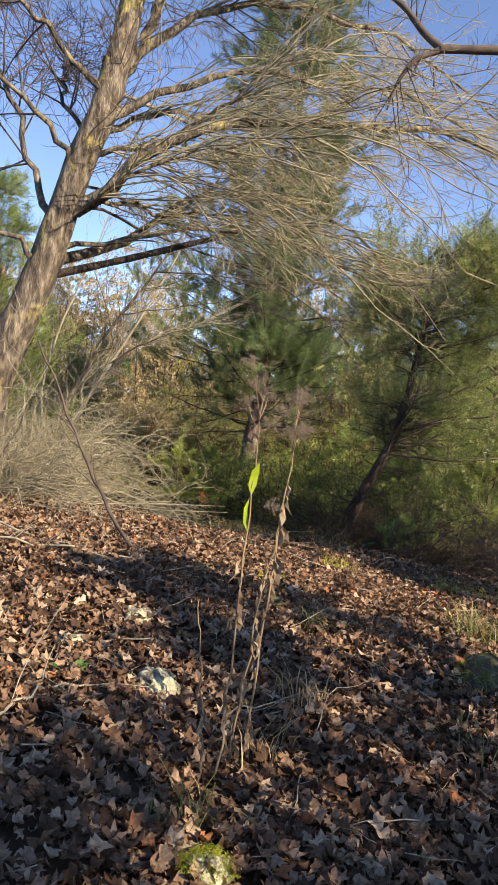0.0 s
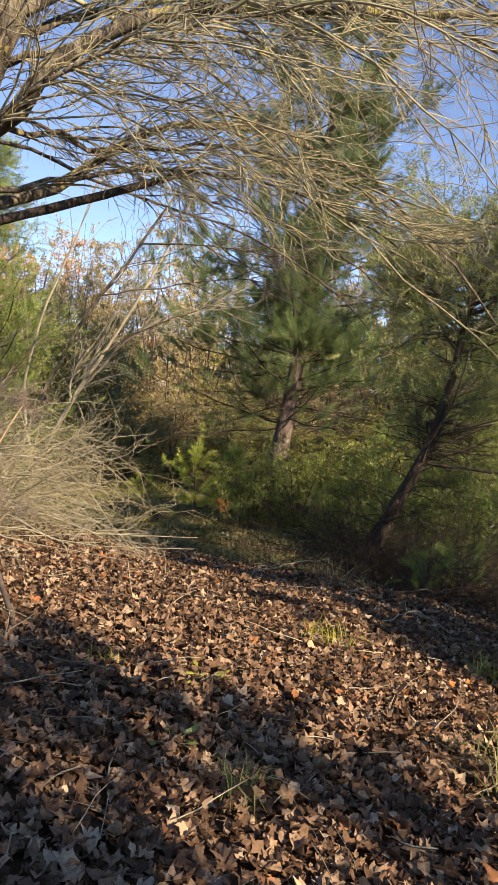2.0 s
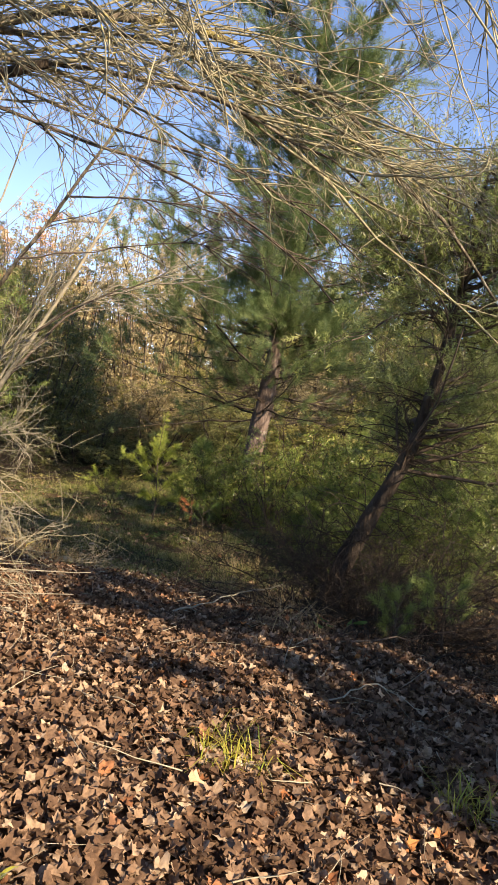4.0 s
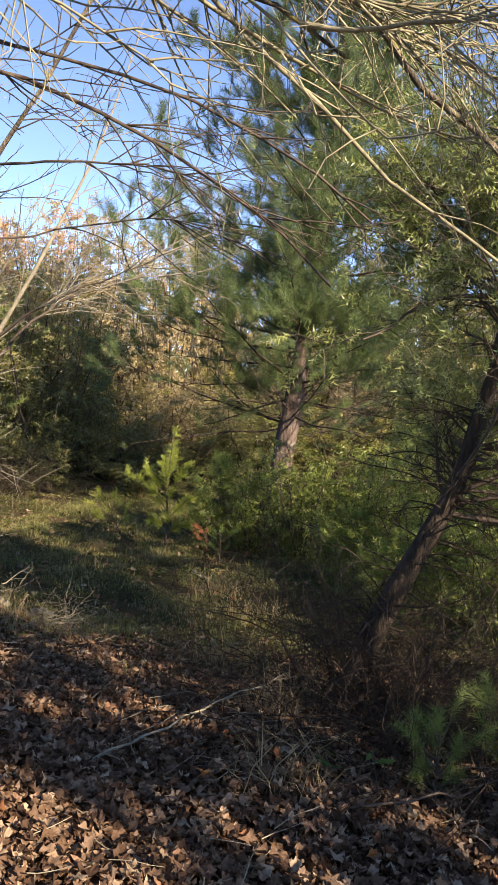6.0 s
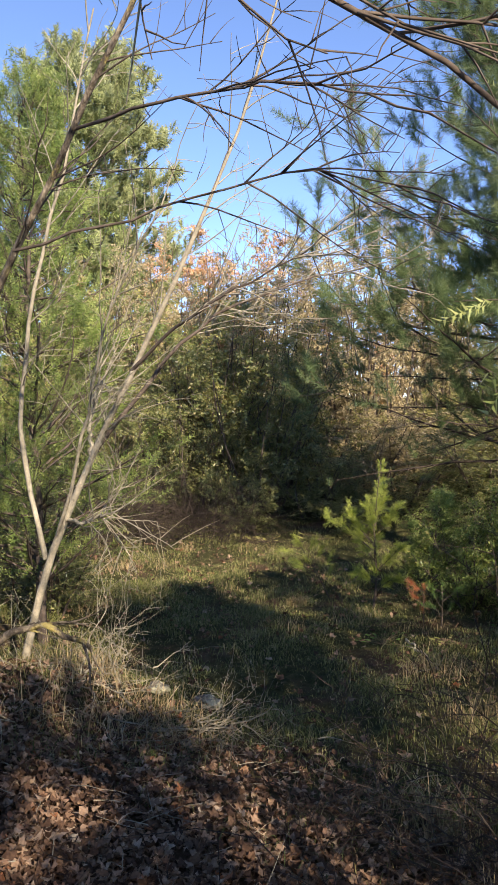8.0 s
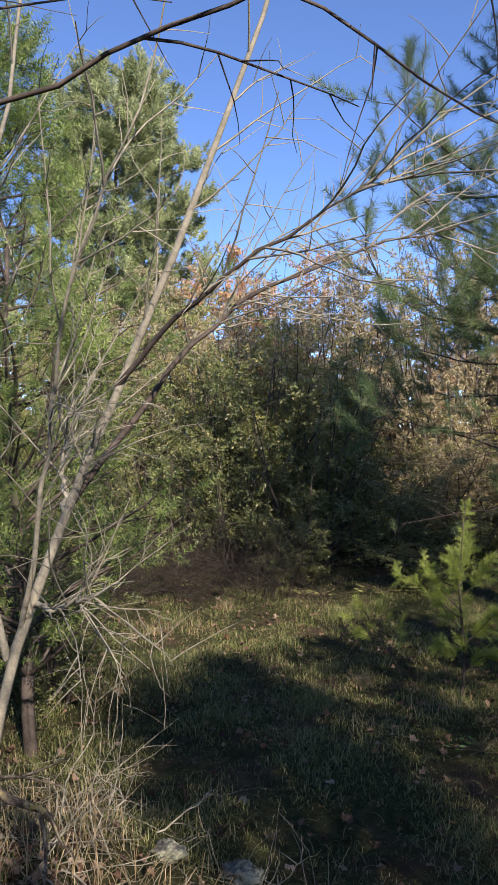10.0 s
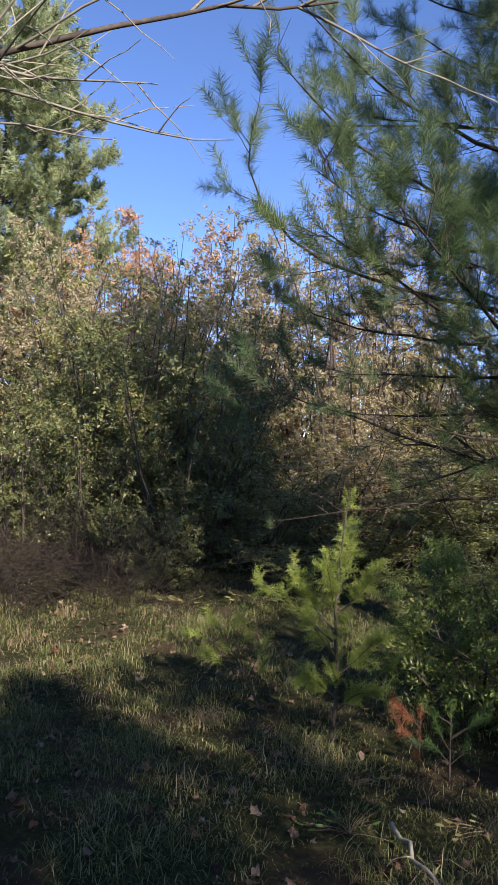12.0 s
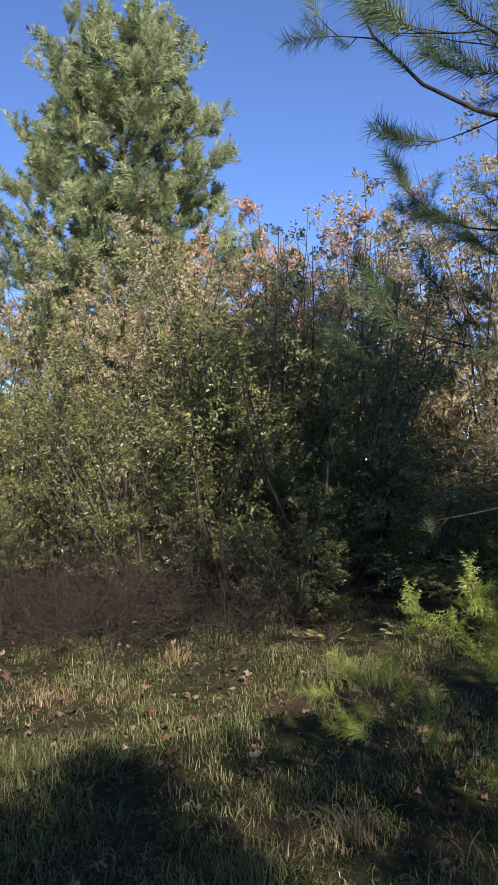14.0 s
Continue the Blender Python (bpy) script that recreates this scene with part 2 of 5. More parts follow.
def tubes(soup, P, R, sides=5, rough=0.0, rng=None):
    """Tapered tubes along the paths P (n, k, 3) with radii R (n, k)."""
    n, k, _ = P.shape
    T = unit(np.gradient(P, axis=1))
    d = unit(P[:, -1] - P[:, 0])
    a0, _ = frames(d)
    A = unit(a0[:, None] - T * (a0[:, None] * T).sum(-1, keepdims=True))
    B = np.cross(T, A)
    w = np.arange(sides) * 2 * np.pi / sides
    rr = R[:, :, None, None] * np.ones((n, k, sides, 1))
    if rough:
        rr = rr * (1 + rng.normal(0, rough, rr.shape))
    V = P[:, :, None] + rr * (A[:, :, None] * np.cos(w)[:, None] + B[:, :, None] * np.sin(w)[:, None])
    idx = np.arange(n * k * sides).reshape(n, k, sides)
    nx = np.roll(idx, -1, axis=2)
    quads = np.stack([idx[:, :-1], nx[:, :-1], nx[:, 1:], idx[:, 1:]], -1)
    soup.add(V, quads=quads)


def grow(rng, start, way, length, k, wobble=0.1, pull=(0, 0, 0)):
    """Paths (n, k, 3) from start (n, 3) that wander and bend towards pull."""
    p, d = np.array(start, float), unit(np.array(way, float))
    out, step = [p], (np.asarray(length, float) / (k - 1)).reshape(-1, 1)
    for _ in range(k - 1):
        d = unit(d + rng.normal(0, wobble, d.shape) + np.asarray(pull) * step)
        p = p + d * step
        out.append(p)
    return np.stack(out, 1)


def along(P, which, u):
    """Points and tangents on the paths at fractions u."""
    k = P.shape[1]
    f = np.clip(u * (k - 1), 0, k - 1.001)
    i = f.astype(int)
    a, b = P[which, i], P[which, i + 1]
    return a + (b - a) * (f - i)[:, None], unit(b - a)


def sprout(rng, P, per, lo=0.25, hi=1.0, forward=0.6, out=0.8, bias=(0, 0, 0)):
    """Starts and directions of side shoots on the paths."""
    which = np.repeat(np.arange(len(P)), per)
    p, t = along(P, which, rng.uniform(lo, hi, len(which)))
    a, _ = frames(t, rng)
    return p, unit(t * forward + a * out + np.asarray(bias)), which


def scatter(soup, tv, tt, pos, way, size, rng, squash=None):
    """Copies of a small template (axis z) at pos, turned to way, joined."""
    a, b = frames(way, rng)
    R = np.stack([a, b, way], -1)
    s = np.asarray(size, float).reshape(-1, 1, 1) * np.ones((len(pos), 1, 1))
    V = pos[:, None] + s * np.einsum("nij,mj->nmi", R, tv)
    idx = tt[None] + (np.arange(len(pos)) * len(tv))[:, None, None]
    soup.add(V, tris=idx)


def blades_template(rng, n, lo, hi, length, spread, width, jitter=0.2):
    """Thin triangles along an axis: a needle shoot."""
    z = np.linspace(lo, hi, n) + rng.normal(0, 0.02, n)
    w = np.arange(n) * 2.4 + rng.normal(0, 0.3, n)
    sp = np.radians(spread) * (1 + rng.normal(0, jitter, n))
    d = np.stack([np.sin(sp) * np.cos(w), np.sin(sp) * np.sin(w), np.cos(sp)], -1)
    side = unit(np.cross(d, rng.normal(0, 1, (n, 3)))) * width / 2
    base = np.stack([0 * z, 0 * z, z], -1)
    L = (length * (1 + rng.normal(0, 0.12, n)))[:, None]
    v = np.stack([base - side, base + side, base + d * L], 1).reshape(-1, 3)
    return v, np.arange(3 * n).reshape(-1, 3)


def spray_template(rng, n, length, spread, jitter=0.2, hi=1.0, wide=1):
    """A shoot whose blades all spring from one axis, so that it has one shade."""
    z = np.linspace(0, hi, n + wide)
    axis = np.stack([0.02 * np.sin(5 * z), 0.02 * np.cos(4 * z), z], -1)
    w = np.arange(n) * 2.4 + rng.normal(0, 0.3, n)
    sp = np.radians(spread) * (1 + rng.normal(0, jitter, n))
    d = np.stack([np.sin(sp) * np.cos(w), np.sin(sp) * np.sin(w), np.cos(sp)], -1)
    tip = axis[:n] + d * (length * (1 + rng.normal(0, 0.15, n)))[:, None]
    i = np.arange(n)
    return np.concatenate([axis, tip]), np.stack([i, i + wide, n + wide + i], -1)


trng = np.random.default_rng(3)
T_brush = spray_template(trng, 165, 0.42, 42, 0.4, wide=3)
T_tuft = spray_template(trng, 64, 0.55, 38, 0.35, 0.8, wide=2)
T_tuft_far = spray_template(trng, 32, 0.42, 50, 0.3, wide=3)
T_sprig = spray_template(trng, 15, 0.24, 50, 0.25)
T_fluff = blades_template(trng, 40, 0.0, 0.5, 0.6, 75, 0.03, 0.4)
T_leaf = (np.array([[0, 0, 0], [0.21, 0.06, 0.5], [-0.21, 0.06, 0.5], [0, -0.06, 1.0]]), np.array([[0, 1, 3], [0, 3, 2]]))
T_long = (np.array([[0, 0, 0], [0.13, 0.04, 0.3], [-0.13, 0.04, 0.3], [0.12, 0.0, 0.7], [-0.12, 0.0, 0.7], [0, -0.14, 1.0]]), np.array([[0, 1, 2], [1, 3, 4], [1, 4, 2], [3, 5, 4]]))

T_shred = (np.array([[0, 0, 0], [0.09, 0.10, 0.25], [-0.06, 0.06, 0.3], [0.02, -0.12, 0.5], [0.15, -0.04, 0.6], [-0.10, 0.06, 0.75], [0.05, 0.12, 1.0]]), np.array([[0, 1, 2], [1, 3, 2], [1, 4, 3], [3, 4, 5], [2, 3, 5], [4, 6, 5]]))


def fallen_template(rng, curl, fold, narrow=0.0):
    """A ragged lobed leaf in the xz plane, cupped by curl and folded along its midrib."""
    n = 14
    ang = np.radians([180, 138, 112, 92, 66, 46, 22, 0, -22, -46, -66, -92, -112, -138]) + rng.normal(0, 0.07, n)
    rad = np.array([0.20, 0.46, 0.36, 0.44, 0.58, 0.45, 0.40, 0.66, 0.40, 0.45, 0.58, 0.44, 0.36, 0.46]) * (1 + rng.normal(0, 0.2, n))
    x, z = rad * np.sin(ang) * (1 - narrow), 0.4 + rad * np.cos(ang) * 0.85
    y = 0.55 * curl * (x * x + 0.8 * (z - 0.45) ** 2) + 0.6 * fold * np.abs(x) + rng.normal(0, 0.10, n)
    v = np.concatenate([np.stack([x, y, z], -1), [[0.0, rng.normal(-0.03, 0.04), 0.36]]])
    return v, np.array([[n, i, (i + 1) % n] for i in range(n)])


T_maples = [fallen_template(trng, c, f, w) for c, f, w in ((0.7, 0.2, 0), (-0.8, 0.1, 0), (1.6, 0.5, 0.1), (0.3, -0.4, 0), (-1.7, 0.4, 0.1), (1.2, 0.9, 0.2), (-0.4, 0.6, 0.1), (2.3, 0.3, 0.2), (-2.2, -0.5, 0.3), (0.5, 1.3, 0.3))]


def part(name, soup, material, parent, label="", smooth=True, kind=""):
    ob = new(name, soup.mesh(name, material, smooth))
    ob.parent = parent
    return tagged(ob, label=label, kind=kind)


def thing(name, at, label, category, group="", kind=""):
    ob = new(name)
    ob.location = at
    ob.empty_display_size = 0.1
    return tagged(ob, label, category, group, kind)


# ---- ground ----
PROFILE_Y = np.array([-400, -40, -5, 0, 1.8, 2.9, 4.2, 5.5, 6.8, 7.8, 9.5, 11, 14.5, 16, 18, 21, 26, 60, 300, 2500.0])
PROFILE_Z = np.array([-6, -1.2, -0.35, 0.07, 0.37, 0.49, 0.50, 0.47, 0.40, 0.23, -0.14, -0.40, -0.48, -0.46, -0.35, 0.0, 0.4, 1.6, 6, 30.0])


def lift(x, y):
    """Height of the ground."""
    x, y = np.asarray(x, float), np.asarray(y, float)
    h = sum(np.interp(y + o, PROFILE_Y, PROFILE_Z) for o in (-0.8, -0.4, 0, 0.4, 0.8)) / 5
    side = np.clip(x - 0.3, -3.5, 3.0)
    w = 1 / (1 + np.exp(np.clip((y - 9.0) * 1.6, -50, 50))) * 1 / (1 + np.exp(np.clip((-2.5 - y) * 1.2, -50, 50)))
    h = h - 0.12 * side * w
    far = 1 / (1 + np.hypot(x, y - 8) / 40)
    h = h + 0.26 * np.exp(-((x + 2.35) ** 2 + (y - 10.15) ** 2) / 0.55)
    return h + far * (0.035 * np.sin(2.1 * x + 0.7 * y) * np.cos(1.7 * y - 0.4 * x) + 0.02 * np.sin(5.3 * x + 1) * np.sin(4.7 * y))


def spot(x, y, up=0.0):
    return (x, y, float(lift(x, y)) + up)


def slope(x, y):
    e = 0.05
    n = np.stack([-(lift(x + e, y) - lift(x - e, y)) / (2 * e), -(lift(x, y + e) - lift(x, y - e)) / (2 * e), np.ones_like(x)], -1)
    return unit(n)


def axis_lines(lo, hi, step, far):
    near = np.arange(lo, hi + step / 2, step)
    steps = np.cumsum(np.geomspace(step, far / 3, 26))
    return np.concatenate([(lo - steps)[::-1], near, hi + steps])


def build_ground():
    X, Y = np.meshgrid(axis_lines(-8, 6, 0.14, 2500), axis_lines(-3, 22, 0.14, 2500))
    rng = np.random.default_rng(11)
    Z = lift(X, Y) + rng.normal(0, 0.008, X.shape)
    s = Soup()
    r, c = X.shape
    i = np.arange(r * c).reshape(r, c)
    s.add(np.stack([X, Y, Z], -1), quads=np.stack([i[:-1, :-1], i[:-1, 1:], i[1:, 1:], i[1:, :-1]], -1))
    ob = new("ground", s.mesh("ground", M_ground))
    return tagged(ob, "dark brown woodland soil rising to a low mound", "ground", kind="structure")


ground = build_ground()


# ---- trees ----
def path_of(points, k):
    """A smooth path of k points through a few."""
    p = np.array(points, float)
    s = np.concatenate([[0], np.cumsum(np.linalg.norm(np.diff(p, axis=0), axis=1))])
    u = np.linspace(0, s[-1], k)
    q = np.stack([np.interp(u, s, p[:, i]) for i in range(3)], -1)
    for _ in range(2):
        q[1:-1] = (q[:-2] + 2 * q[1:-1] + q[2:]) / 4
    return q


def limb(parent, P, r0, r1, material, rng, name="limb", label="", sides=8, rough=0.06, power=1.0):
    """One tapered limb as a part."""
    k = len(P)
    s = Soup()
    R = r0 + (r1 - r0) * np.linspace(0, 1, k) ** power
    tubes(s, P[None], R[None], sides, rough, rng)
    return part(name, s, material, parent, label)


def rel(P, ob):
    return np.asarray(P, float) - np.array(ob.location)


def twigs_on(s, rng, P, per, length, r, k=5, wobble=0.12, pull=(0, 0, 0), sides=3, lo=0.2, hi=1.0, forward=0.6, out=0.8, bias=(0, 0, 0)):
    p, d, which = sprout(rng, P, per, lo, hi, forward, out, bias)
    L = length * rng.uniform(0.45, 1.2, len(p))
    Q = grow(rng, p, d, L, k, wobble, pull)
    if s is not None:
        tubes(s, Q, np.linspace(r, r * 0.35, k)[None] * np.ones((len(p), 1)), sides)
    return Q


def singly(parent, P, R, material, name, sides=5):
    """Each path as a part of its own."""
    for p, r in zip(P, R):
        s = Soup()
        tubes(s, p[None], r[None], sides)
        part(name, s, material, parent)


def bare_tree():
    rng = np.random.default_rng(21)
    base = spot(-2.25, 5.65, -0.05)
    t = thing("bare_tree", base, "leafless grey-barked tree with lichen and drooping whippy twigs", "tree")
    trunk = path_of([base, (-2.0, 5.62, 1.3), (-1.77, 5.6, 1.94), (-1.52, 5.6, 2.61), (-1.37, 5.6, 3.19), (-1.16, 5.6, 3.73), (-1.07, 5.65, 4.3), (-0.95, 5.9, 5.6), (-0.6, 6.3, 7.4)], 40)
    R = np.interp(np.linspace(0, 1, 40), [0, 0.12, 0.45, 0.62, 1], [0.22, 0.135, 0.10, 0.075, 0.03])
    s = Soup()
    tubes(s, rel(trunk, t)[None], R[None], 18, 0.085, rng)
    part("trunk", s, M_bark, t, "furrowed grey-brown bark with pale lichen")
    big = [
        ([(-1.36, 5.6, 2.9), (-1.12, 5.5, 3.05), (-0.77, 5.4, 3.41), (-0.29, 5.4, 3.55), (0.32, 5.5, 3.62), (0.87, 5.6, 3.68), (1.7, 5.8, 3.62), (2.4, 6.0, 3.3)], 0.075, 0.014),
        ([(-1.2, 5.6, 3.55), (-1.0, 5.6, 3.68), (-0.70, 5.7, 3.85), (-0.27, 5.9, 4.12), (0.79, 6.3, 4.25), (1.9, 6.6, 4.0)], 0.05, 0.010),
        ([(-1.5, 5.7, 2.55), (-1.22, 5.9, 2.62), (-0.72, 6.2, 3.18), (-0.1, 6.6, 3.5), (0.7, 7.0, 3.35), (1.5, 7.4, 2.8), (1.9, 7.6, 2.35)], 0.055, 0.010),
        ([(-1.12, 5.6, 3.9), (-0.7, 5.9, 4.5), (0.1, 6.3, 4.9), (1.2, 6.9, 4.9), (2.3, 7.4, 4.4)], 0.06, 0.010),
        ([(-1.07, 5.65, 4.3), (-0.8, 5.5, 4.9), (-0.1, 5.2, 5.3), (1.0, 5.0, 5.4)], 0.05, 0.010),
        ([(-1.12, 5.65, 3.9), (-0.98, 5.7, 4.15), (-0.85, 5.7, 4.5), (-0.7, 5.6, 5.3)], 0.065, 0.03),
        ([(-1.2, 5.65, 3.5), (-0.8, 6.1, 3.85), (-0.2, 6.7, 4.0), (0.5, 7.2, 3.8)], 0.040, 0.009),
        ([(-1.5, 5.6, 2.75), (-1.66, 5.8, 2.95), (-1.85, 5.8, 3.6), (-2.05, 5.8, 3.95), (-2.4, 5.9, 4.7)], 0.05, 0.012),
        ([(-1.4, 5.55, 3.2), (-1.7, 5.5, 3.6), (-2.1, 5.4, 3.9), (-2.6, 5.3, 4.1)], 0.035, 0.010),
        ([(-1.6, 5.6, 2.5), (-1.9, 5.4, 2.75), (-2.4, 5.2, 3.0), (-2.9, 5.0, 3.4)], 0.035, 0.008),
        ([(-1.2, 5.6, 3.7), (-1.5, 5.5, 4.0), (-1.9, 5.3, 4.4), (-2.3, 5.1, 4.9)], 0.04, 0.008),
        ([(-1.3, 5.6, 3.4), (-1.55, 5.9, 3.7), (-1.7, 6.4, 4.2), (-1.9, 7.0, 4.6)], 0.035, 0.008),
        ([(-1.5, 5.6, 2.6), (-1.0, 5.8, 2.78), (-0.3, 6.0, 2.95), (0.5, 6.2, 2.85), (1.0, 6.3, 2.6)], 0.030, 0.006),
        ([(-1.45, 5.6, 2.8), (-0.9, 5.3, 3.1), (-0.3, 5.1, 3.3), (0.4, 5.0, 3.35)], 0.030, 0.006),
        ([(-1.4, 5.6, 3.0), (-0.8, 5.9, 3.0), (0.0, 6.2, 3.15), (0.8, 6.4, 2.95)], 0.030, 0.006),
        ([(-1.3, 5.6, 3.3), (-0.8, 5.5, 3.35), (-0.2, 5.4, 3.75), (0.4, 5.3, 4.1)], 0.035, 0.007),
        ([(-1.0, 5.8, 4.8), (-1.3, 6.6, 5.6), (-1.5, 7.6, 6.1), (-1.2, 8.8, 6.0)], 0.05, 0.010),
    ]
    paths = []
    for pts, r0, r1 in big:
        P = path_of(pts, 16)
        P[1:-1] += rng.normal(0, 0.022, P[1:-1].shape)
        paths.append(P)
        limb(t, rel(P, t), r0 * 0.8, r1 * 0.8, M_bark, rng, power=0.55)
    dead = path_of([(-1.55, 5.65, 2.42), (-1.0, 5.75, 2.60), (-0.27, 5.8, 2.84)], 10)
    limb(t, rel(dead, t), 0.033, 0.020, M_darkbark, rng, "dead_limb", "bare broken dark dead limb")
    P = np.stack(paths)
    right = P[[0, 1, 2, 3, 4, 6, 12, 13, 14, 15]]
    s, s2 = Soup(), Soup()
    whips = twigs_on(None, rng, rel(right, t), 27, 1.25, 0.0085, 10, 0.12, (0.16, 0.03, -0.36), 4, 0.1, 1.0, 1.1, 0.6, (0.45, 0.05, 0.04))
    low = 2.4 - t.location.z
    whips = whips[(whips[..., 2].min(1) > low) & (whips[..., 1].max(1) < 7.0 - 5.65)]
    for q in whips[:280]:
        limb(t, q, 0.0075, 0.0025, M_lichen, rng, "whip", sides=4, rough=0)
    small = twigs_on(None, rng, whips, 8, 0.50, 0.0038, 6, 0.14, (0.15, 0, -0.4), 3, 0.1, 1.0, 0.95, 0.65, (0.2, 0.03, -0.05))
    small = small[small[..., 2].min(1) > low - 0.15]
    tubes(s, small, np.linspace(0.0038, 0.0014, 6)[None] * np.ones((len(small), 1)), 3)
    twigs_on(s, rng, small, 3, 0.22, 0.0025, 4, 0.25, (0, 0, -0.1), 3, 0.1, 1.0, 0.6, 0.9)
    part("twig_tangle", s, M_lichen, t, "tangle of lichen-yellow bare twigs", kind="stuff")
    up = twigs_on(s2, rng, rel(P[[3, 4, 7, 8, 9, 10, 11, 16]], t), 16, 1.0, 0.008, 7, 0.09, (0, 0, 0.1), 4, 0.2, 1.0, 0.8, 0.7)
    up2 = twigs_on(s2, rng, up, 7, 0.5, 0.0038, 5, 0.14, (0, 0, 0), 3)
    twigs_on(s2, rng, up2, 4, 0.25, 0.0026, 4, 0.16, (0, 0, 0), 3)
    stubs = twigs_on(s2, rng, rel(trunk[None, 10:32], t), 130, 0.6, 0.005, 6, 0.14, (0, 0, -0.3), 3)
    twigs_on(s2, rng, stubs, 5, 0.3, 0.0028, 4, 0.18)
    part("upper_twig_tangle", s2, M_darktwig, t, "dark bare upper twigs", kind="stuff")
    return t


def lichen_branch():
    """Long low branch with yellow lichen that hangs across the path from the bare tree's crown."""
    rng = np.random.default_rng(22)
    t = thing("overhanging_branch", (0.0, 7.0, 3.6), "long drooping bare branch crusted with yellow lichen", "branch")
    for pts, r0, m in (([(-1.18, 5.65, 3.8), (-0.7, 6.4, 3.95), (-0.1, 7.0, 3.75), (0.2, 7.1, 3.45), (0.62, 7.25, 3.08), (1.1, 7.35, 2.62), (1.6, 7.5, 2.3), (2.0, 7.6, 2.05)], 0.015, M_lichen),
                       ([(-1.42, 5.65, 2.95), (-1.2, 6.5, 3.1), (-0.9, 7.1, 3.05), (-0.22, 7.3, 2.93), (0.19, 7.4, 2.80), (0.55, 7.5, 2.62), (0.95, 7.6, 2.25)], 0.014, M_darktwig),
                       ([(-1.38, 5.65, 3.1), (-1.1, 6.6, 3.25), (-0.8, 7.4, 3.2), (0.0, 7.6, 3.1), (0.5, 7.7, 3.0), (1.1, 7.8, 2.55)], 0.012, M_darktwig)):
        P = rel(path_of(pts, 14), t)
        P[1:-1] += rng.normal(0, 0.012, P[1:-1].shape)
        lm = limb(t, P, r0, 0.005, m, rng, "limb")
        s = Soup()
        q = twigs_on(None, rng, P[None], 26, 0.6, 0.0045, 6, 0.1, (0.1, 0, -0.3), 3, 0.1, 1, 0.9, 0.5)
        q = q[q[..., 2].min(1) > 2.25 - t.location.z]
        tubes(s, q, np.linspace(0.0045, 0.0016, 6)[None] * np.ones((len(q), 1)), 3)
        twigs_on(s, rng, q, 5, 0.2, 0.0026, 4, 0.15, (0, 0, 0), 3)
        part("twig_tangle", s, M_lichen if m is M_lichen else M_darktwig, t, kind="stuff")
    return t


def dark_branch():
    """Thick near-black branch that enters overhead at the start."""
    rng = np.random.default_rng(23)
    t = thing("dark_branch", (2.6, 4.8, 3.9), "thick near-black forked bare branch overhead", "branch")
    for pts, r0, r1 in (([(4.2, 4.7, 3.6), (2.4, 4.8, 3.86), (1.38, 4.8, 3.87), (1.02, 4.8, 3.84)], 0.045, 0.028),
                        ([(1.03, 4.8, 3.84), (0.92, 4.85, 3.95), (0.79, 4.85, 4.12), (0.5, 4.9, 4.3)], 0.026, 0.012),
                        ([(1.03, 4.8, 3.84), (0.85, 4.8, 3.76), (0.76, 4.8, 3.6), (0.72, 4.8, 3.45)], 0.022, 0.006)):
        P = rel(path_of(pts, 12), t)
        limb(t, P, r0, r1, M_darktwig, rng)
        s = Soup()
        q = twigs_on(s, rng, P[None], 12, 0.6, 0.005, 6, 0.12, (0, 0, 0), 3)
        twigs_on(s, rng, q, 4, 0.3, 0.003, 4, 0.15)
        part("twig_tangle", s, M_darktwig, t, kind="stuff")
    return t


def bare_shrub(name, x, y, h, r, n, seed, material, label, lean=(0, 0, 0), per=6, droop=-0.45, thick=0.0058, rise=0.9, spread=0.22):
    rng = np.random.default_rng(seed)
    t = thing(name, spot(x, y, -0.03), label, "shrub")
    w = rng.uniform(0, 2 * np.pi, n)
    tilt = rng.uniform(0.1, 1.0, n)
    d = unit(np.stack([np.cos(w) * tilt, np.sin(w) * tilt, np.ones(n) * rise], -1) + np.asarray(lean))
    st = np.stack([np.cos(w), np.sin(w), 0 * w], -1) * rng.uniform(0, spread, (n, 1)) * r
    P = grow(rng, st, d, h * rng.uniform(0.4, 1.3, n), 8, 0.24, (0, 0, droop))
    P[..., 2] = np.maximum(P[..., 2], 0.03)
    singly(t, P, np.linspace(thick, thick * 0.3, 8)[None] * np.ones((n, 1)), material, "stem", 4)
    s = Soup()
    Q = twigs_on(s, rng, P, per, 0.6, thick * 0.42, 7, 0.26, (0, 0, droop), 3, 0.1, 1.0, 0.6, 0.9)
    twigs_on(s, rng, Q, 2, 0.28, thick * 0.34, 4, 0.22, (0, 0, -0.2), 3)
    part("twig_tangle", s, material, t, kind="stuff")
    return t


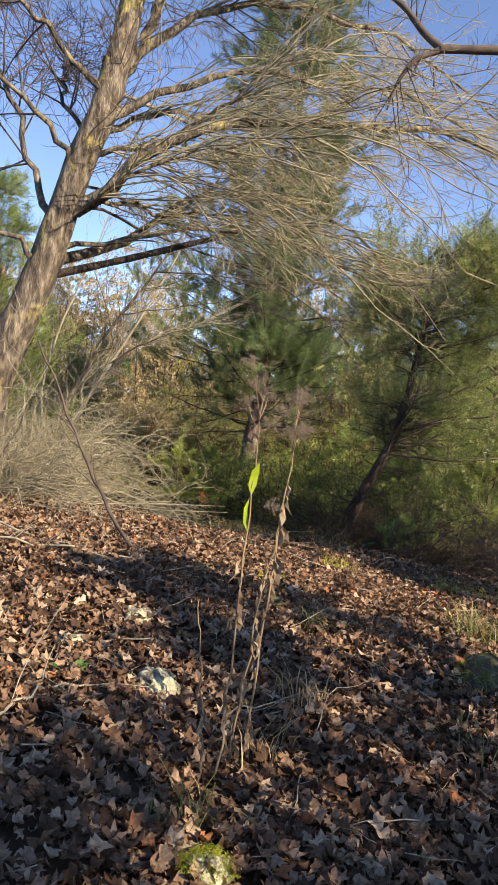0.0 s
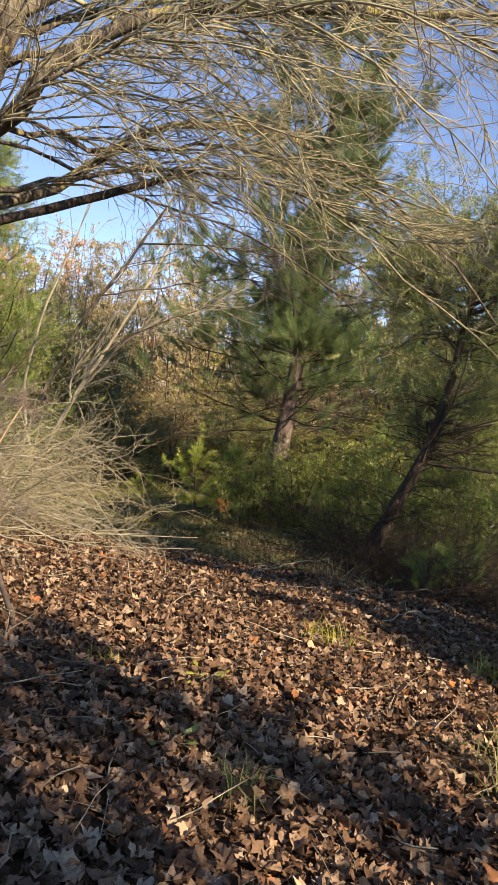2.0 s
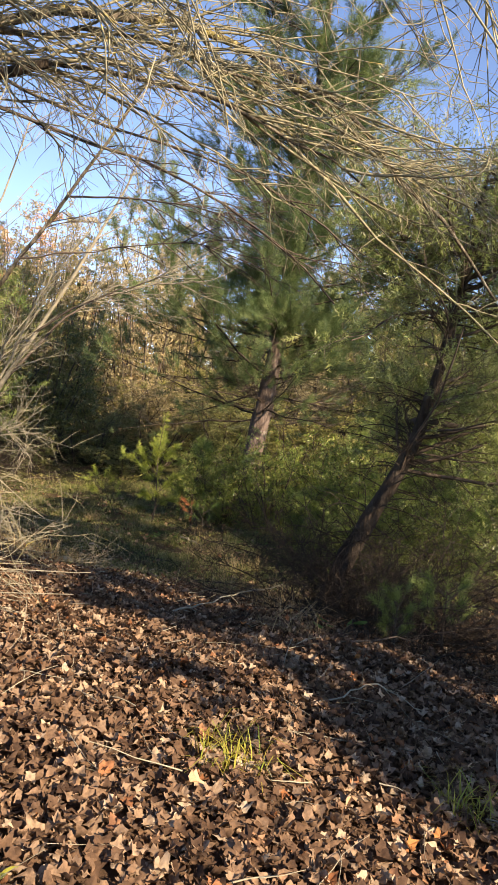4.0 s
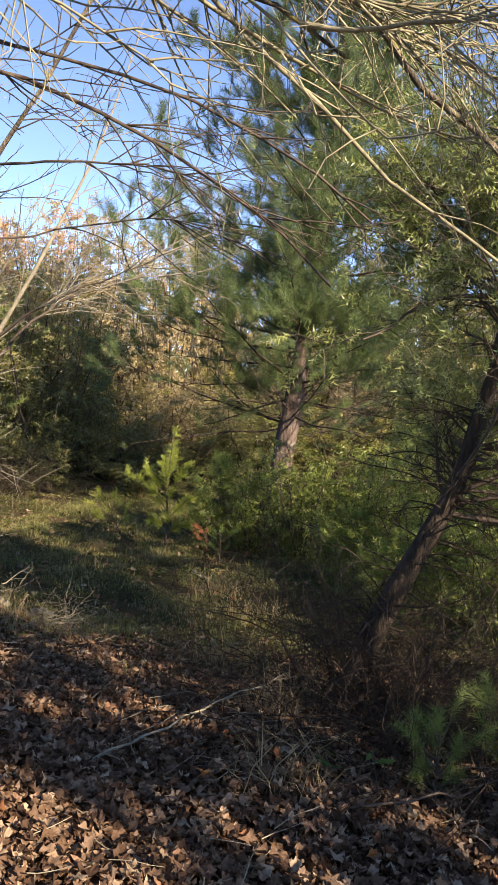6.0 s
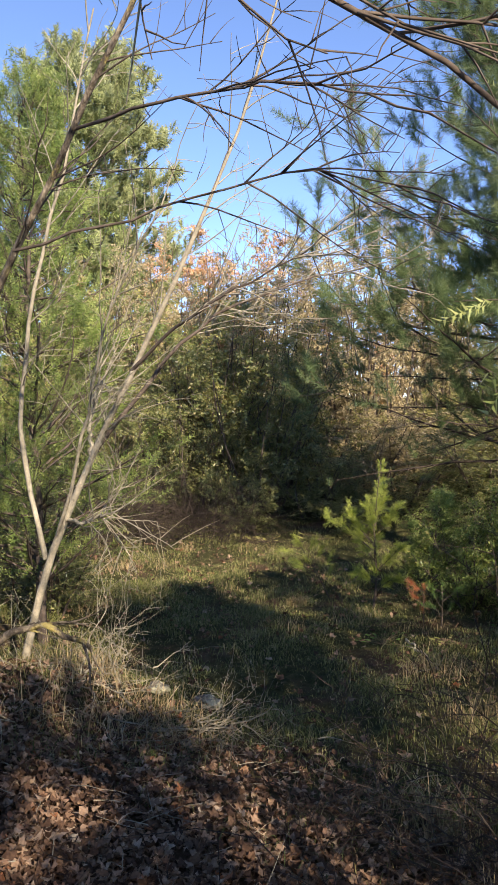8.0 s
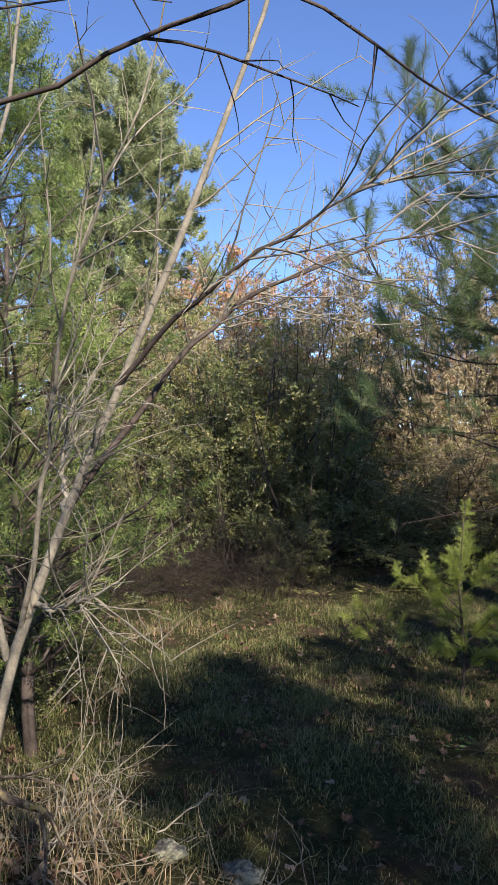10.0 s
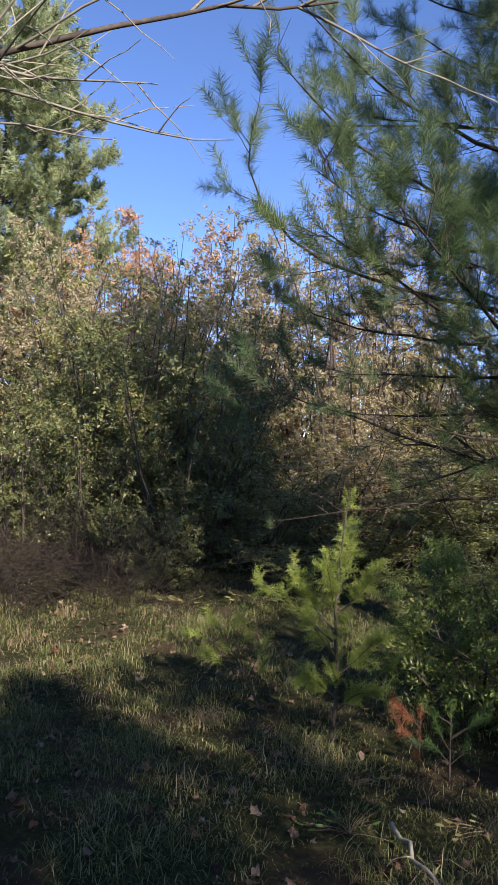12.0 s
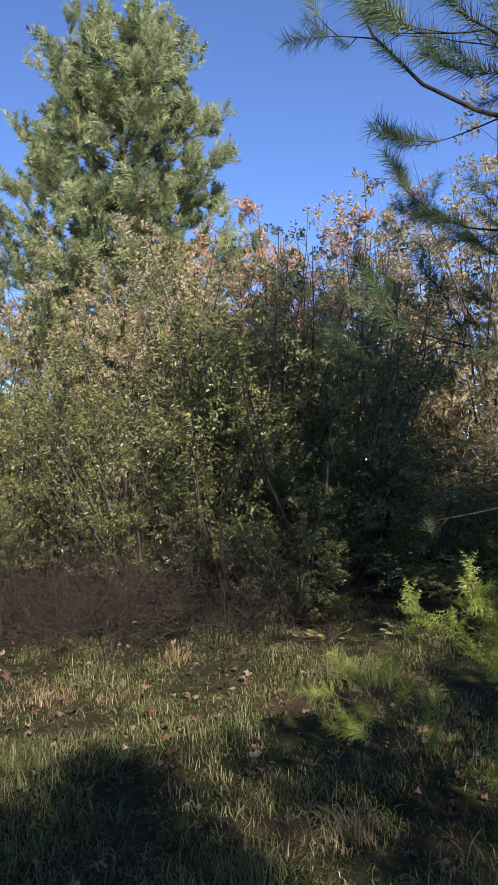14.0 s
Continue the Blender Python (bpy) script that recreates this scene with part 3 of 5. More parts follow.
def pine(x, y, points, r0, whorls, reach, seed, needle, tuft, size, label, low=0.12, density=1.0, cones=0, dead=0.0, droop=0.10, group="", limbs_split=True, skew=1.0, inner=0, chunky=False, extra=()):
    """A pine: trunk through points, whorls of limbs that curve up, and shoots of needles."""
    rng = np.random.default_rng(seed)
    t = thing("pine_tree", spot(x, y, -0.05), label, "tree", group)
    T = rel(path_of([spot(x, y, -0.05)] + points, 36), t)
    H = T[-1, 2]
    s = Soup()
    tubes(s, T[None], (r0 * (1 - 0.93 * np.linspace(0, 1, 36) ** 0.85))[None], 12, 0.04, rng)
    part("trunk", s, M_pinebark, t, "flaky grey-brown pine bark")
    limbs = []
    for i in range(whorls):
        u = low + (0.98 - low) * ((i + rng.uniform(0, 0.5)) / whorls) ** skew
        n = rng.integers(3, 6)
        p, _ = along(T[None], np.zeros(n, int), np.full(n, u) + rng.normal(0, 0.006, n))
        w = rng.uniform(0, 6.28) + np.arange(n) * 6.28 / n + rng.normal(0, 0.25, n)
        f = (u - low) / (1 - low)
        L = reach * (1 - f) ** 0.62 * min(1.0, 0.85 + 2.2 * f) * rng.uniform(0.65, 1.12, n) + 0.25
        rise = -droop + 0.55 * f + rng.normal(0, 0.1, n)
        d = np.stack([np.cos(w), np.sin(w), rise], -1)
        limbs.append(grow(rng, p, d, L, 12, 0.07, (0, 0, 0.14)))
        if inner and f < 0.6:
            p, _ = along(T[None], np.zeros(inner, int), np.full(inner, u) + rng.normal(0, 0.02, inner))
            w = rng.uniform(0, 6.28, inner)
            limbs.append(grow(rng, p, np.stack([np.cos(w), np.sin(w), 0.25 + 0.4 * f + 0 * w], -1), reach * 0.34 * rng.uniform(0.6, 1.2, inner), 12, 0.08, (0, 0, 0.35)))
    for pts in extra:
        limbs.append(rel(path_of(pts, 12), t)[None] + rng.normal(0, 0.012, (1, 12, 3)))
    lens = np.concatenate([np.linalg.norm(l[:, -1] - l[:, 0], axis=1) for l in limbs])
    P = np.concatenate(limbs)
    rad = 0.004 + 0.0065 * lens
    if limbs_split:
        for q, r in zip(P, rad):
            limb(t, q, r, 0.004, M_darkbark, rng, sides=6)
    else:
        singly(t, P, rad[:, None] * np.linspace(1, 0.25, 12)[None], M_darkbark, "limb", 4)
    s = Soup()
    per = max(2, int(13 * density))
    A = twigs_on(s, rng, P, per, (0.19 if chunky else 0.30) * reach ** 0.75, 0.006, 6, 0.09, (0, 0, 0.45), 3, 0.18, 1.0, 0.75, 0.62, (0, 0, 0.05))
    B = twigs_on(s, rng, A, 2 if chunky else 3, 0.26, 0.004, 3, 0.1, (0, 0, 0.5), 3, 0.3, 1.0, 0.8, 0.6, (0, 0, 0.1))
    part("twig_tangle", s, M_darktwig, t, kind="stuff")
    pos, way = [], []
    for Q, m, lo in ((P, 4, 0.6), (A, 1, 0.6), (B, 0, 0.5)) if chunky else ((P, 5, 0.7), (A, 2, 0.5), (B, 1, 0.45)):
        if m:
            p, d, _ = sprout(rng, Q, m, lo, 1.0, 0.9, 0.5, (0, 0, 0.45))
            pos.append(p), way.append(d)
        e = Q[:, -1] - (Q[:, -1] - Q[:, -2]) * 0.5
        pos.append(e), way.append(unit(Q[:, -1] - Q[:, -2] + np.array([0, 0, 0.05])))
    pos, way = np.concatenate(pos), np.concatenate(way)
    if chunky:      # the lowest limbs are dead and bare
        live = rng.random(len(pos)) < np.interp(pos[:, 2], [2.2, 3.2], [0.12, 1.0])
        pos, way = pos[live], way[live]
    keep = rng.random(len(pos)) > np.where(chunky & ((pos[:, 1] > 0.5) | (pos[:, 0] > 1.6)), 0.7, dead)
    s = Soup()
    scatter(s, *tuft, pos[keep], way[keep], size * rng.uniform(0.7, 1.2, keep.sum()), rng)
    part("needle_mass", s, needle, t, "tufts of long needles", smooth=False, kind="stuff")
    for j in range(cones):
        q = A[rng.integers(len(A))][-2]
        c = Soup()
        zz = np.linspace(0, -0.055, 7)
        tubes(c, (q + np.stack([0.002 * np.sin(zz * 60), 0 * zz, zz], -1))[None], np.array([[0.006, 0.014, 0.0175, 0.018, 0.015, 0.010, 0.002]]), 8, 0.08, rng)
        part("cone", c, M_cone, t, "small closed brown cone")
    return t


def conifer(name, x, y, h, r, seed, needle, n, label, lean=(0, 0), sprig=0.16, bare_low=0.05, shape=0.7, trunk_r=0.04, bark=None, per=9, full=1.0):
    """Juniper: upright fine-needled crown of many sprays."""
    rng = np.random.default_rng(seed)
    t = thing(name, spot(x, y, -0.04), label, "tree")
    bark = bark or M_darktwig
    T = path_of([(0, 0, 0), (lean[0] * 0.4, lean[1] * 0.4, h * 0.5), (lean[0], lean[1], h)], 16)
    T[1:-1] += rng.normal(0, 0.02 * r, T[1:-1].shape)
    s = Soup()
    tubes(s, T[None], np.linspace(trunk_r, 0.006, 16)[None], 8, 0.06, rng)
    part("trunk", s, bark, t)
    u = bare_low + (1 - bare_low) * rng.uniform(0, 1, n) ** 0.9
    p, _ = along(T[None], np.zeros(n, int), u)
    w = rng.uniform(0, 6.28, n)
    f = (u - bare_low) / (1 - bare_low)
    L = r * (1 - f ** 1.5) ** shape * rng.uniform(0.45, 1.2, n) + 0.1 * r
    d = np.stack([np.cos(w), np.sin(w), rng.uniform(0.05, 0.9, n)], -1)
    P = grow(rng, p, d, L, 8, 0.09, (0, 0, 0.25))
    s = Soup()
    singly(t, P, (0.004 + 0.012 * L / max(r, 0.3))[:, None] * np.linspace(1, 0.3, 8)[None], bark, "branch", 4)
    A = twigs_on(s, rng, P, per, 0.32 * r ** 0.6, 0.003, 5, 0.1, (0, 0, 0.3), 3, 0.2, 1, 0.85, 0.6)
    part("twig_tangle", s, bark, t, kind="stuff")
    pos, way = [], []
    for Q, m, lo in ((P, int(5 * full), 0.45), (A, int(6 * full), 0.45), (T[None], int(22 * h * full), 0.25)):
        a, b, _ = sprout(rng, Q, m, lo, 1.0, 0.9, 0.55, (0, 0, 0.1))
        pos.append(a), way.append(b)
    pos, way = np.concatenate(pos), np.concatenate(way)
    s = Soup()
    scatter(s, *T_sprig, pos, way, 1.3 * sprig * rng.uniform(0.5, 1.3, len(pos)), rng)
    part("foliage", s, needle, t, smooth=False, kind="stuff")
    return t


def leafy_shrub(name, h, r, stems, per, leaves, leaf_size, material, seed, label, bark=None, template=None, category="shrub", gap=0.0, upright=1.1, group=""):
    rng = np.random.default_rng(seed)
    t = thing(name, (0, 0, 0), label, category, group)
    w = rng.uniform(0, 6.28, stems)
    tilt = rng.uniform(0.05, 0.75, stems) * r / h * 2
    d = np.stack([np.cos(w) * tilt, np.sin(w) * tilt, np.full(stems, upright)], -1)
    st = np.stack([np.cos(w), np.sin(w), 0 * w], -1) * rng.uniform(0, 0.3, (stems, 1)) * r
    P = grow(rng, st, d, h * rng.uniform(0.7, 1.1, stems), 10, 0.07, (0, 0, 0.02))
    singly(t, P, (0.010 + 0.004 * h) * np.linspace(1, 0.2, 10)[None] * rng.uniform(0.6, 1.2, (stems, 1)), bark or M_darktwig, "stem")
    s = Soup()
    A = twigs_on(s, rng, P, per, 0.5 * r, 0.005, 6, 0.14, (0, 0, -0.05), 3, 0.02, 1.0, 0.5, 0.9)
    B = twigs_on(None, rng, A, 4, 0.26 * r, 0.003, 4, 0.15, (0, 0, -0.1), 3, 0.1, 1.0, 0.6, 0.8)
    part("twig_tangle", s, bark or M_darktwig, t, kind="stuff")
    n = leaves // max(1, len(B))
    p, d, _ = sprout(rng, B, max(1, n), 0.1, 1.0, 0.5, 0.9, (0, 0, -0.15))
    p = p + rng.normal(0, 0.02, p.shape)
    keep = rng.random(len(p)) > gap
    s = Soup()
    tv, tt = template or T_leaf
    scatter(s, tv, tt, p[keep], d[keep], leaf_size * rng.uniform(0.6, 1.3, keep.sum()), rng)
    part("leaf_mass", s, material, t, smooth=False, kind="stuff")
    return t


def placed(ob, x, y, turn=0.0, size=1.0, high=1.0):
    """A copy of a thing on the ground at x, y."""
    return copy_thing(ob, Matrix.Translation(spot(x, y, -0.05)) @ Matrix.Rotation(radians(turn), 4, "Z") @ Matrix.Diagonal((size, size, size * high, 1)))


def put(ob, x, y, turn=0.0):
    ob.matrix_basis = Matrix.Translation(spot(x, y, -0.05)) @ Matrix.Rotation(radians(turn), 4, "Z")
    return ob


bare_tree()
lichen_branch()
dark_branch()
pine(0.0, 16.5, [(0.0, 16.5, 0.56), (0.15, 16.5, 1.4), (0.27, 16.45, 2.5), (0.5, 16.4, 4.2), (0.6, 16.4, 7.0), (0.7, 16.4, 11.0)], 0.20, 25, 2.9, 31, M_needle, T_brush, 0.27,
     "tall dark green pine with flaky leaning trunk and long limbs", low=0.15, density=0.95, cones=24, dead=0.08, skew=1.3, droop=0.02, inner=3, chunky=True,
     extra=[[(0.28, 16.45, 2.6), (-1.2, 15.6, 2.8), (-1.75, 15.1, 3.0), (-2.15, 14.85, 3.3), (-2.25, 14.8, 3.65), (-2.2, 14.82, 4.0)], [(0.35, 16.4, 3.2), (-0.8, 15.6, 3.5), (-1.55, 15.0, 3.9), (-1.95, 14.7, 4.4)],
            [(0.32, 16.4, 3.0), (-0.7, 15.5, 3.1), (-1.3, 15.0, 3.3), (-1.6, 14.6, 3.5)], [(0.4, 16.4, 3.8), (-0.9, 15.9, 4.2), (-1.6, 15.5, 4.7), (-2.1, 15.3, 5.3)],
            [(0.27, 16.45, 2.4), (-0.9, 16.4, 2.5), (-1.9, 16.5, 2.7), (-2.4, 16.5, 2.95)]])
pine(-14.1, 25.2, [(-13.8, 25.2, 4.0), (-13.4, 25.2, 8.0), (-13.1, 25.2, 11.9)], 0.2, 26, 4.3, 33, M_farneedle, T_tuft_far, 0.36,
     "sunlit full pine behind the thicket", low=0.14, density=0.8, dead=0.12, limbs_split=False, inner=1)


def leaning_tree():
    rng = np.random.default_rng(41)
    base = spot(1.1, 8.8, -0.05)
    t = thing("leaning_juniper", base, "dark leaning juniper with rough trunk and ragged fine crown", "tree")
    T = rel(path_of([base, (1.2, 8.8, 0.3), (1.39, 8.8, 0.75), (1.67, 8.8, 1.30), (1.76, 8.8, 1.65), (1.86, 8.8, 2.15), (1.98, 8.85, 2.9), (2.06, 8.9, 3.6)], 26), t)
    s = Soup()
    tubes(s, T[None], np.interp(np.linspace(0, 1, 26), [0, 0.1, 0.4, 1], [0.115, 0.078, 0.052, 0.012])[None], 14, 0.12, rng)
    part("trunk", s, M_darkbark, t, "dark shaggy trunk leaning over")
    n = 130
    u = rng.uniform(0.34, 1.0, n)
    p, _ = along(T[None], np.zeros(n, int), u)
    w = rng.uniform(0, 6.28, n)
    L = (1.9 - 1.0 * u) * rng.uniform(0.5, 1.15, n)
    d = np.stack([np.cos(w) + 0.35, np.sin(w) + 0.25, rng.uniform(-0.1, 0.6, n)], -1)
    P = grow(rng, p, d, L, 9, 0.10, (0, 0, 0.12))
    ok = ~((P[:, 0, 2] < 2.4) & (P[:, -1, 0] < 0.3)) & ~((P[:, -1, 2] < 3.2) & (P[:, -1, 1] < -1.0)) & (P[..., 2].max(1) < 3.75) & (P[..., 0].min(1) > -0.35)
    P, L = P[ok], L[ok]
    stubs = twigs_on(None, rng, T[None], 150, 0.55, 0.005, 7, 0.2, (0, 0, -1.2), 4, 0.02, 0.75, 0.4, 0.9)
    s = Soup()
    tubes(s, stubs, np.linspace(0.006, 0.002, 7)[None] * np.ones((len(stubs), 1)), 4)
    twigs_on(s, rng, stubs, 5, 0.25, 0.0025, 4, 0.22, (0, 0, -0.5), 3)
    part("dead_twig_fringe", s, M_darkbark, t, "dark hanging dead twigs along the trunk", kind="stuff")
    for q, l in zip(P[:24], L[:24]):
        limb(t, q, 0.008 + 0.012 * l, 0.005, M_darktwig, rng, sides=6)
    s = Soup()
    tubes(s, P[24:], (0.004 + 0.008 * L[24:])[:, None] * np.linspace(1, 0.3, 9)[None], 4)
    A = twigs_on(s, rng, P, 11, 0.5, 0.0035, 5, 0.14, (0, 0, -0.05), 3, 0.2, 1, 0.8, 0.6)
    B = twigs_on(s, rng, A, 3, 0.25, 0.0025, 4, 0.15, (0, 0, -0.1), 3)
    part("twig_tangle", s, M_darktwig, t, "fine dead brown twigs", kind="stuff")
    s = Soup()
    pos, way = [], []
    for Q, m in ((A, 6), (B, 4)):
        a, b, _ = sprout(rng, Q, m, 0.3, 1.0, 0.9, 0.55)
        pos.append(a), way.append(b)
    pos, way = np.concatenate(pos), np.concatenate(way)
    keep = (rng.random(len(pos)) < np.interp(pos[:, 2], [0.6, 1.8], [0.25, 1.0])) & (pos[:, 0] > -0.62) & (pos[:, 1] > -0.75)
    scatter(s, *T_sprig, pos[keep], way[keep], 0.125 * rng.uniform(0.6, 1.3, keep.sum()), rng)
    part("foliage", s, M_juniper, t, smooth=False, kind="stuff")
    return t


def young_juniper():
    """Ragged young juniper: a crooked stem with a few shaggy arms."""
    rng = np.random.default_rng(51)
    t = thing("juniper_sapling", spot(-1.3, 14.35, -0.03), "bright yellow-green shaggy young juniper in the sun", "tree")
    stems = [[(0, 0, 0), (0.05, 0, 0.45), (0.0, 0, 0.85), (0.03, 0, 1.25), (0.08, 0, 1.72)]]
    arms = [[(0.0, 0, 0.8), (-0.16, -0.05, 0.98), (-0.28, -0.06, 1.2)], [(0.0, 0, 0.72), (-0.22, -0.08, 0.92), (-0.50, -0.1, 1.08)],
            [(0.02, 0, 0.9), (0.18, 0, 1.05), (0.30, 0.02, 1.26)], [(0.02, 0, 0.85), (0.02, -0.12, 1.05), (-0.02, -0.18, 1.32)],
            [(0.03, 0, 0.6), (-0.14, 0.08, 0.75), (-0.24, 0.1, 0.92)], [(0.04, 0, 0.5), (0.2, -0.05, 0.66), (0.32, -0.06, 0.8)],
            [(0.03, 0, 0.35), (-0.1, -0.08, 0.48), (-0.16, -0.1, 0.5)], [(0.03, 0, 0.25), (0.16, 0.0, 0.4), (0.3, 0.02, 0.42)],
            [(0.02, 0, 1.0), (0.04, 0.14, 1.2), (0.06, 0.2, 1.42)]]
    s = Soup()
    tubes(s, path_of(stems[0], 14)[None], np.linspace(0.016, 0.004, 14)[None], 7, 0.08, rng)
    part("trunk", s, M_darktwig, t)
    pos, way = [], []
    for pts in stems + arms:
        P = path_of(pts, 10)
        if pts in arms:
            limb(t, P, 0.007, 0.003, M_darktwig, rng, "branch", sides=5)
        A = twigs_on(None, rng, P[None], 16 if pts in arms else 20, 0.085, 0.002, 4, 0.12, (0, 0, -0.6), 3, 0.22, 1.0, 0.8, 0.7, (0, 0, 0.05))
        for Q, m in ((P[None], 110), (A, 11)):
            a, b, _ = sprout(rng, Q, m, 0.25, 1.0, 0.9, 0.6, (0, 0, -0.05))
            pos.append(a), way.append(b)
    pos, way = np.concatenate(pos), np.concatenate(way)
    s = Soup()
    scatter(s, *T_sprig, pos, way, 0.07 * rng.uniform(0.6, 1.3, len(pos)), rng)
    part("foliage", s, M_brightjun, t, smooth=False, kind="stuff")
    return t


leaning_tree()
young_juniper()
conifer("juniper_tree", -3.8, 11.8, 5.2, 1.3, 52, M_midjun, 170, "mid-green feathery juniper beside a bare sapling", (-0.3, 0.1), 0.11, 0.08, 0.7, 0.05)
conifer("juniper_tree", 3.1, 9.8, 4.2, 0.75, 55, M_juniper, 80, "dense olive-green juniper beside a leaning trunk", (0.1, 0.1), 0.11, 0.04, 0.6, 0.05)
# added on the sun side so that its shadow falls over the clearing
conifer("juniper_tree", 3.8, 10.7, 4.4, 1.0, 56, M_midjun, 80, "tall dense olive-green juniper added to shade the clearing", (0.1, 0.1), 0.13, 0.04, 0.35, 0.06)
# out of view, added only to shade the leaning trunk and path
conifer("juniper_tree", 4.4, 6.0, 4.4, 0.8, 57, M_juniper, 100, "dense olive-green juniper added out of view to shade a leaning trunk", (0.1, 0.1), 0.11, 0.04, 0.5, 0.05)
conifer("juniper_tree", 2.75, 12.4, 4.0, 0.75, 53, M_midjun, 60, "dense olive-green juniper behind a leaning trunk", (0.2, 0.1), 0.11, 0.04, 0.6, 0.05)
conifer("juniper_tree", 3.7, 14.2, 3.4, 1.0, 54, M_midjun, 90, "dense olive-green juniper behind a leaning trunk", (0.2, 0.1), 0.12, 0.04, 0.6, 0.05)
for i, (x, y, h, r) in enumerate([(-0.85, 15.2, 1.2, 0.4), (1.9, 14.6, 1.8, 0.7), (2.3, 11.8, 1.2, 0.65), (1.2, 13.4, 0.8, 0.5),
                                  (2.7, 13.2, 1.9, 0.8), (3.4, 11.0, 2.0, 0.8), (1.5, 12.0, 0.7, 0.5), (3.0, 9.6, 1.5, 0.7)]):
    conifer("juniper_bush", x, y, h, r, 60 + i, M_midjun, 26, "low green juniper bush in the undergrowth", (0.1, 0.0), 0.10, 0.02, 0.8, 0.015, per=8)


def sapling():
    rng = np.random.default_rng(71)
    base = spot(-3.0, 10.6, -0.05)
    t = thing("bare_sapling", base, "leaning bare sapling with pale smooth branches", "tree")
    stems = [([base, (-2.78, 10.6, 0.6), (-2.42, 10.6, 1.30), (-2.30, 10.6, 1.50), (-1.98, 10.6, 2.08), (-1.63, 10.6, 2.65), (-1.44, 10.6, 2.98), (-1.12, 10.6, 3.65), (-0.8, 10.6, 4.6)], 0.034, 0.005),
             ([(-2.30, 10.6, 1.50), (-2.1, 10.75, 1.85), (-1.67, 11.0, 2.44), (-1.29, 11.1, 2.60), (-0.95, 11.4, 2.78), (-0.6, 11.6, 2.85)], 0.018, 0.004),
             ([(-2.32, 10.6, 1.48), (-2.34, 10.6, 1.75), (-2.2, 10.55, 2.05)], 0.018, 0.005),
             ([(-1.98, 10.6, 2.08), (-1.6, 10.5, 2.35), (-1.2, 10.4, 2.5), (-0.6, 10.4, 2.75)], 0.014, 0.004),
             ([(-2.55, 10.6, 1.0), (-2.3, 10.5, 1.02), (-2.0, 10.45, 1.12)], 0.016, 0.008),
             ([(-2.75, 10.6, 0.7), (-2.9, 10.5, 1.6), (-2.6, 10.3, 2.6), (-2.2, 10.2, 3.5), (-1.9, 10.1, 4.3)], 0.022, 0.005),
             ([(-2.65, 10.6, 0.85), (-2.2, 10.3, 1.5), (-1.75, 10.0, 2.4), (-1.35, 9.9, 2.9)], 0.016, 0.004)]
    s = Soup()
    for i, (pts, r0, r1) in enumerate(stems):
        P = rel(path_of(pts, 16), t)
        P[1:-1] += rng.normal(0, 0.008, P[1:-1].shape)
        limb(t, P, r0, r1, M_darktwig if i in (1, 3) else M_pale, rng, "stem" if r0 > 0.017 else "limb")
        q = twigs_on(s, rng, P[None], 16, 0.75, 0.0055, 8, 0.09, (0.15, 0, 0.05), 4, 0.3, 1.0, 0.9, 0.6, (0.25, 0, 0))
        twigs_on(s, rng, q, 4, 0.3, 0.003, 5, 0.14, (0, 0, 0), 3)
    part("twig_tangle", s, M_pale, t, "thin pale bare twigs", kind="stuff")
    return t


def dark_sapling():
    """Grey-brown trunk that crosses the upper edge beside the sapling."""
    rng = np.random.default_rng(72)
    base = spot(-2.6, 9.2, -0.05)
    t = thing("grey_sapling", base, "slender grey-brown leaning sapling without leaves", "tree")
    s = Soup()
    for pts, r0, r1 in (([base, (-2.4, 9.1, 1.0), (-2.1, 9.05, 1.7), (-1.61, 9.0, 2.54), (-1.15, 9.0, 3.18), (-0.75, 9.0, 3.8), (-0.35, 9.0, 4.6)], 0.026, 0.009),
                        ([(-1.58, 9.0, 2.58), (-0.9, 9.2, 2.75), (-0.3, 9.3, 2.9), (0.3, 9.4, 2.75)], 0.008, 0.003),
                        ([(-1.2, 9.0, 3.1), (-0.7, 8.9, 3.1), (-0.1, 8.8, 3.05), (0.4, 8.8, 2.9)], 0.009, 0.003)):
        P = rel(path_of(pts, 14), t)
        P[1:-1] += rng.normal(0, 0.01, P[1:-1].shape)
        limb(t, P, r0, r1, M_bark if r0 > 0.02 else M_darktwig, rng, "trunk" if r0 > 0.02 else "limb")
        q = twigs_on(s, rng, P[None], 12, 0.7, 0.005, 7, 0.1, (0.1, 0, -0.2), 4, 0.35, 1.0, 0.9, 0.6, (0.2, 0, 0))
        twigs_on(s, rng, q, 4, 0.3, 0.0028, 5, 0.14, (0, 0, -0.1), 3)
    part("twig_tangle", s, M_darktwig, t, "thin dark bare twigs", kind="stuff")
    return t


sapling()
dark_sapling()

# bare brush below the big tree
bare_shrub("bare_shrub", -2.2, 6.2, 1.95, 1.0, 150, 81, M_pale, "dense pale leafless brush under the bare tree", (0.12, 0.05, 0), droop=-0.85, rise=0.8)
bare_shrub("bare_shrub", -1.85, 6.6, 1.2, 0.9, 110, 82, M_lichen, "dense yellowish leafless brush with drooping twigs", (0.15, 0.05, 0), droop=-0.95, rise=0.75)
bare_shrub("bare_shrub", -2.8, 7.3, 1.8, 1.0, 110, 83, M_lichen, "dry leafless shrub with arching stems", (0.1, 0, 0), droop=-0.75)
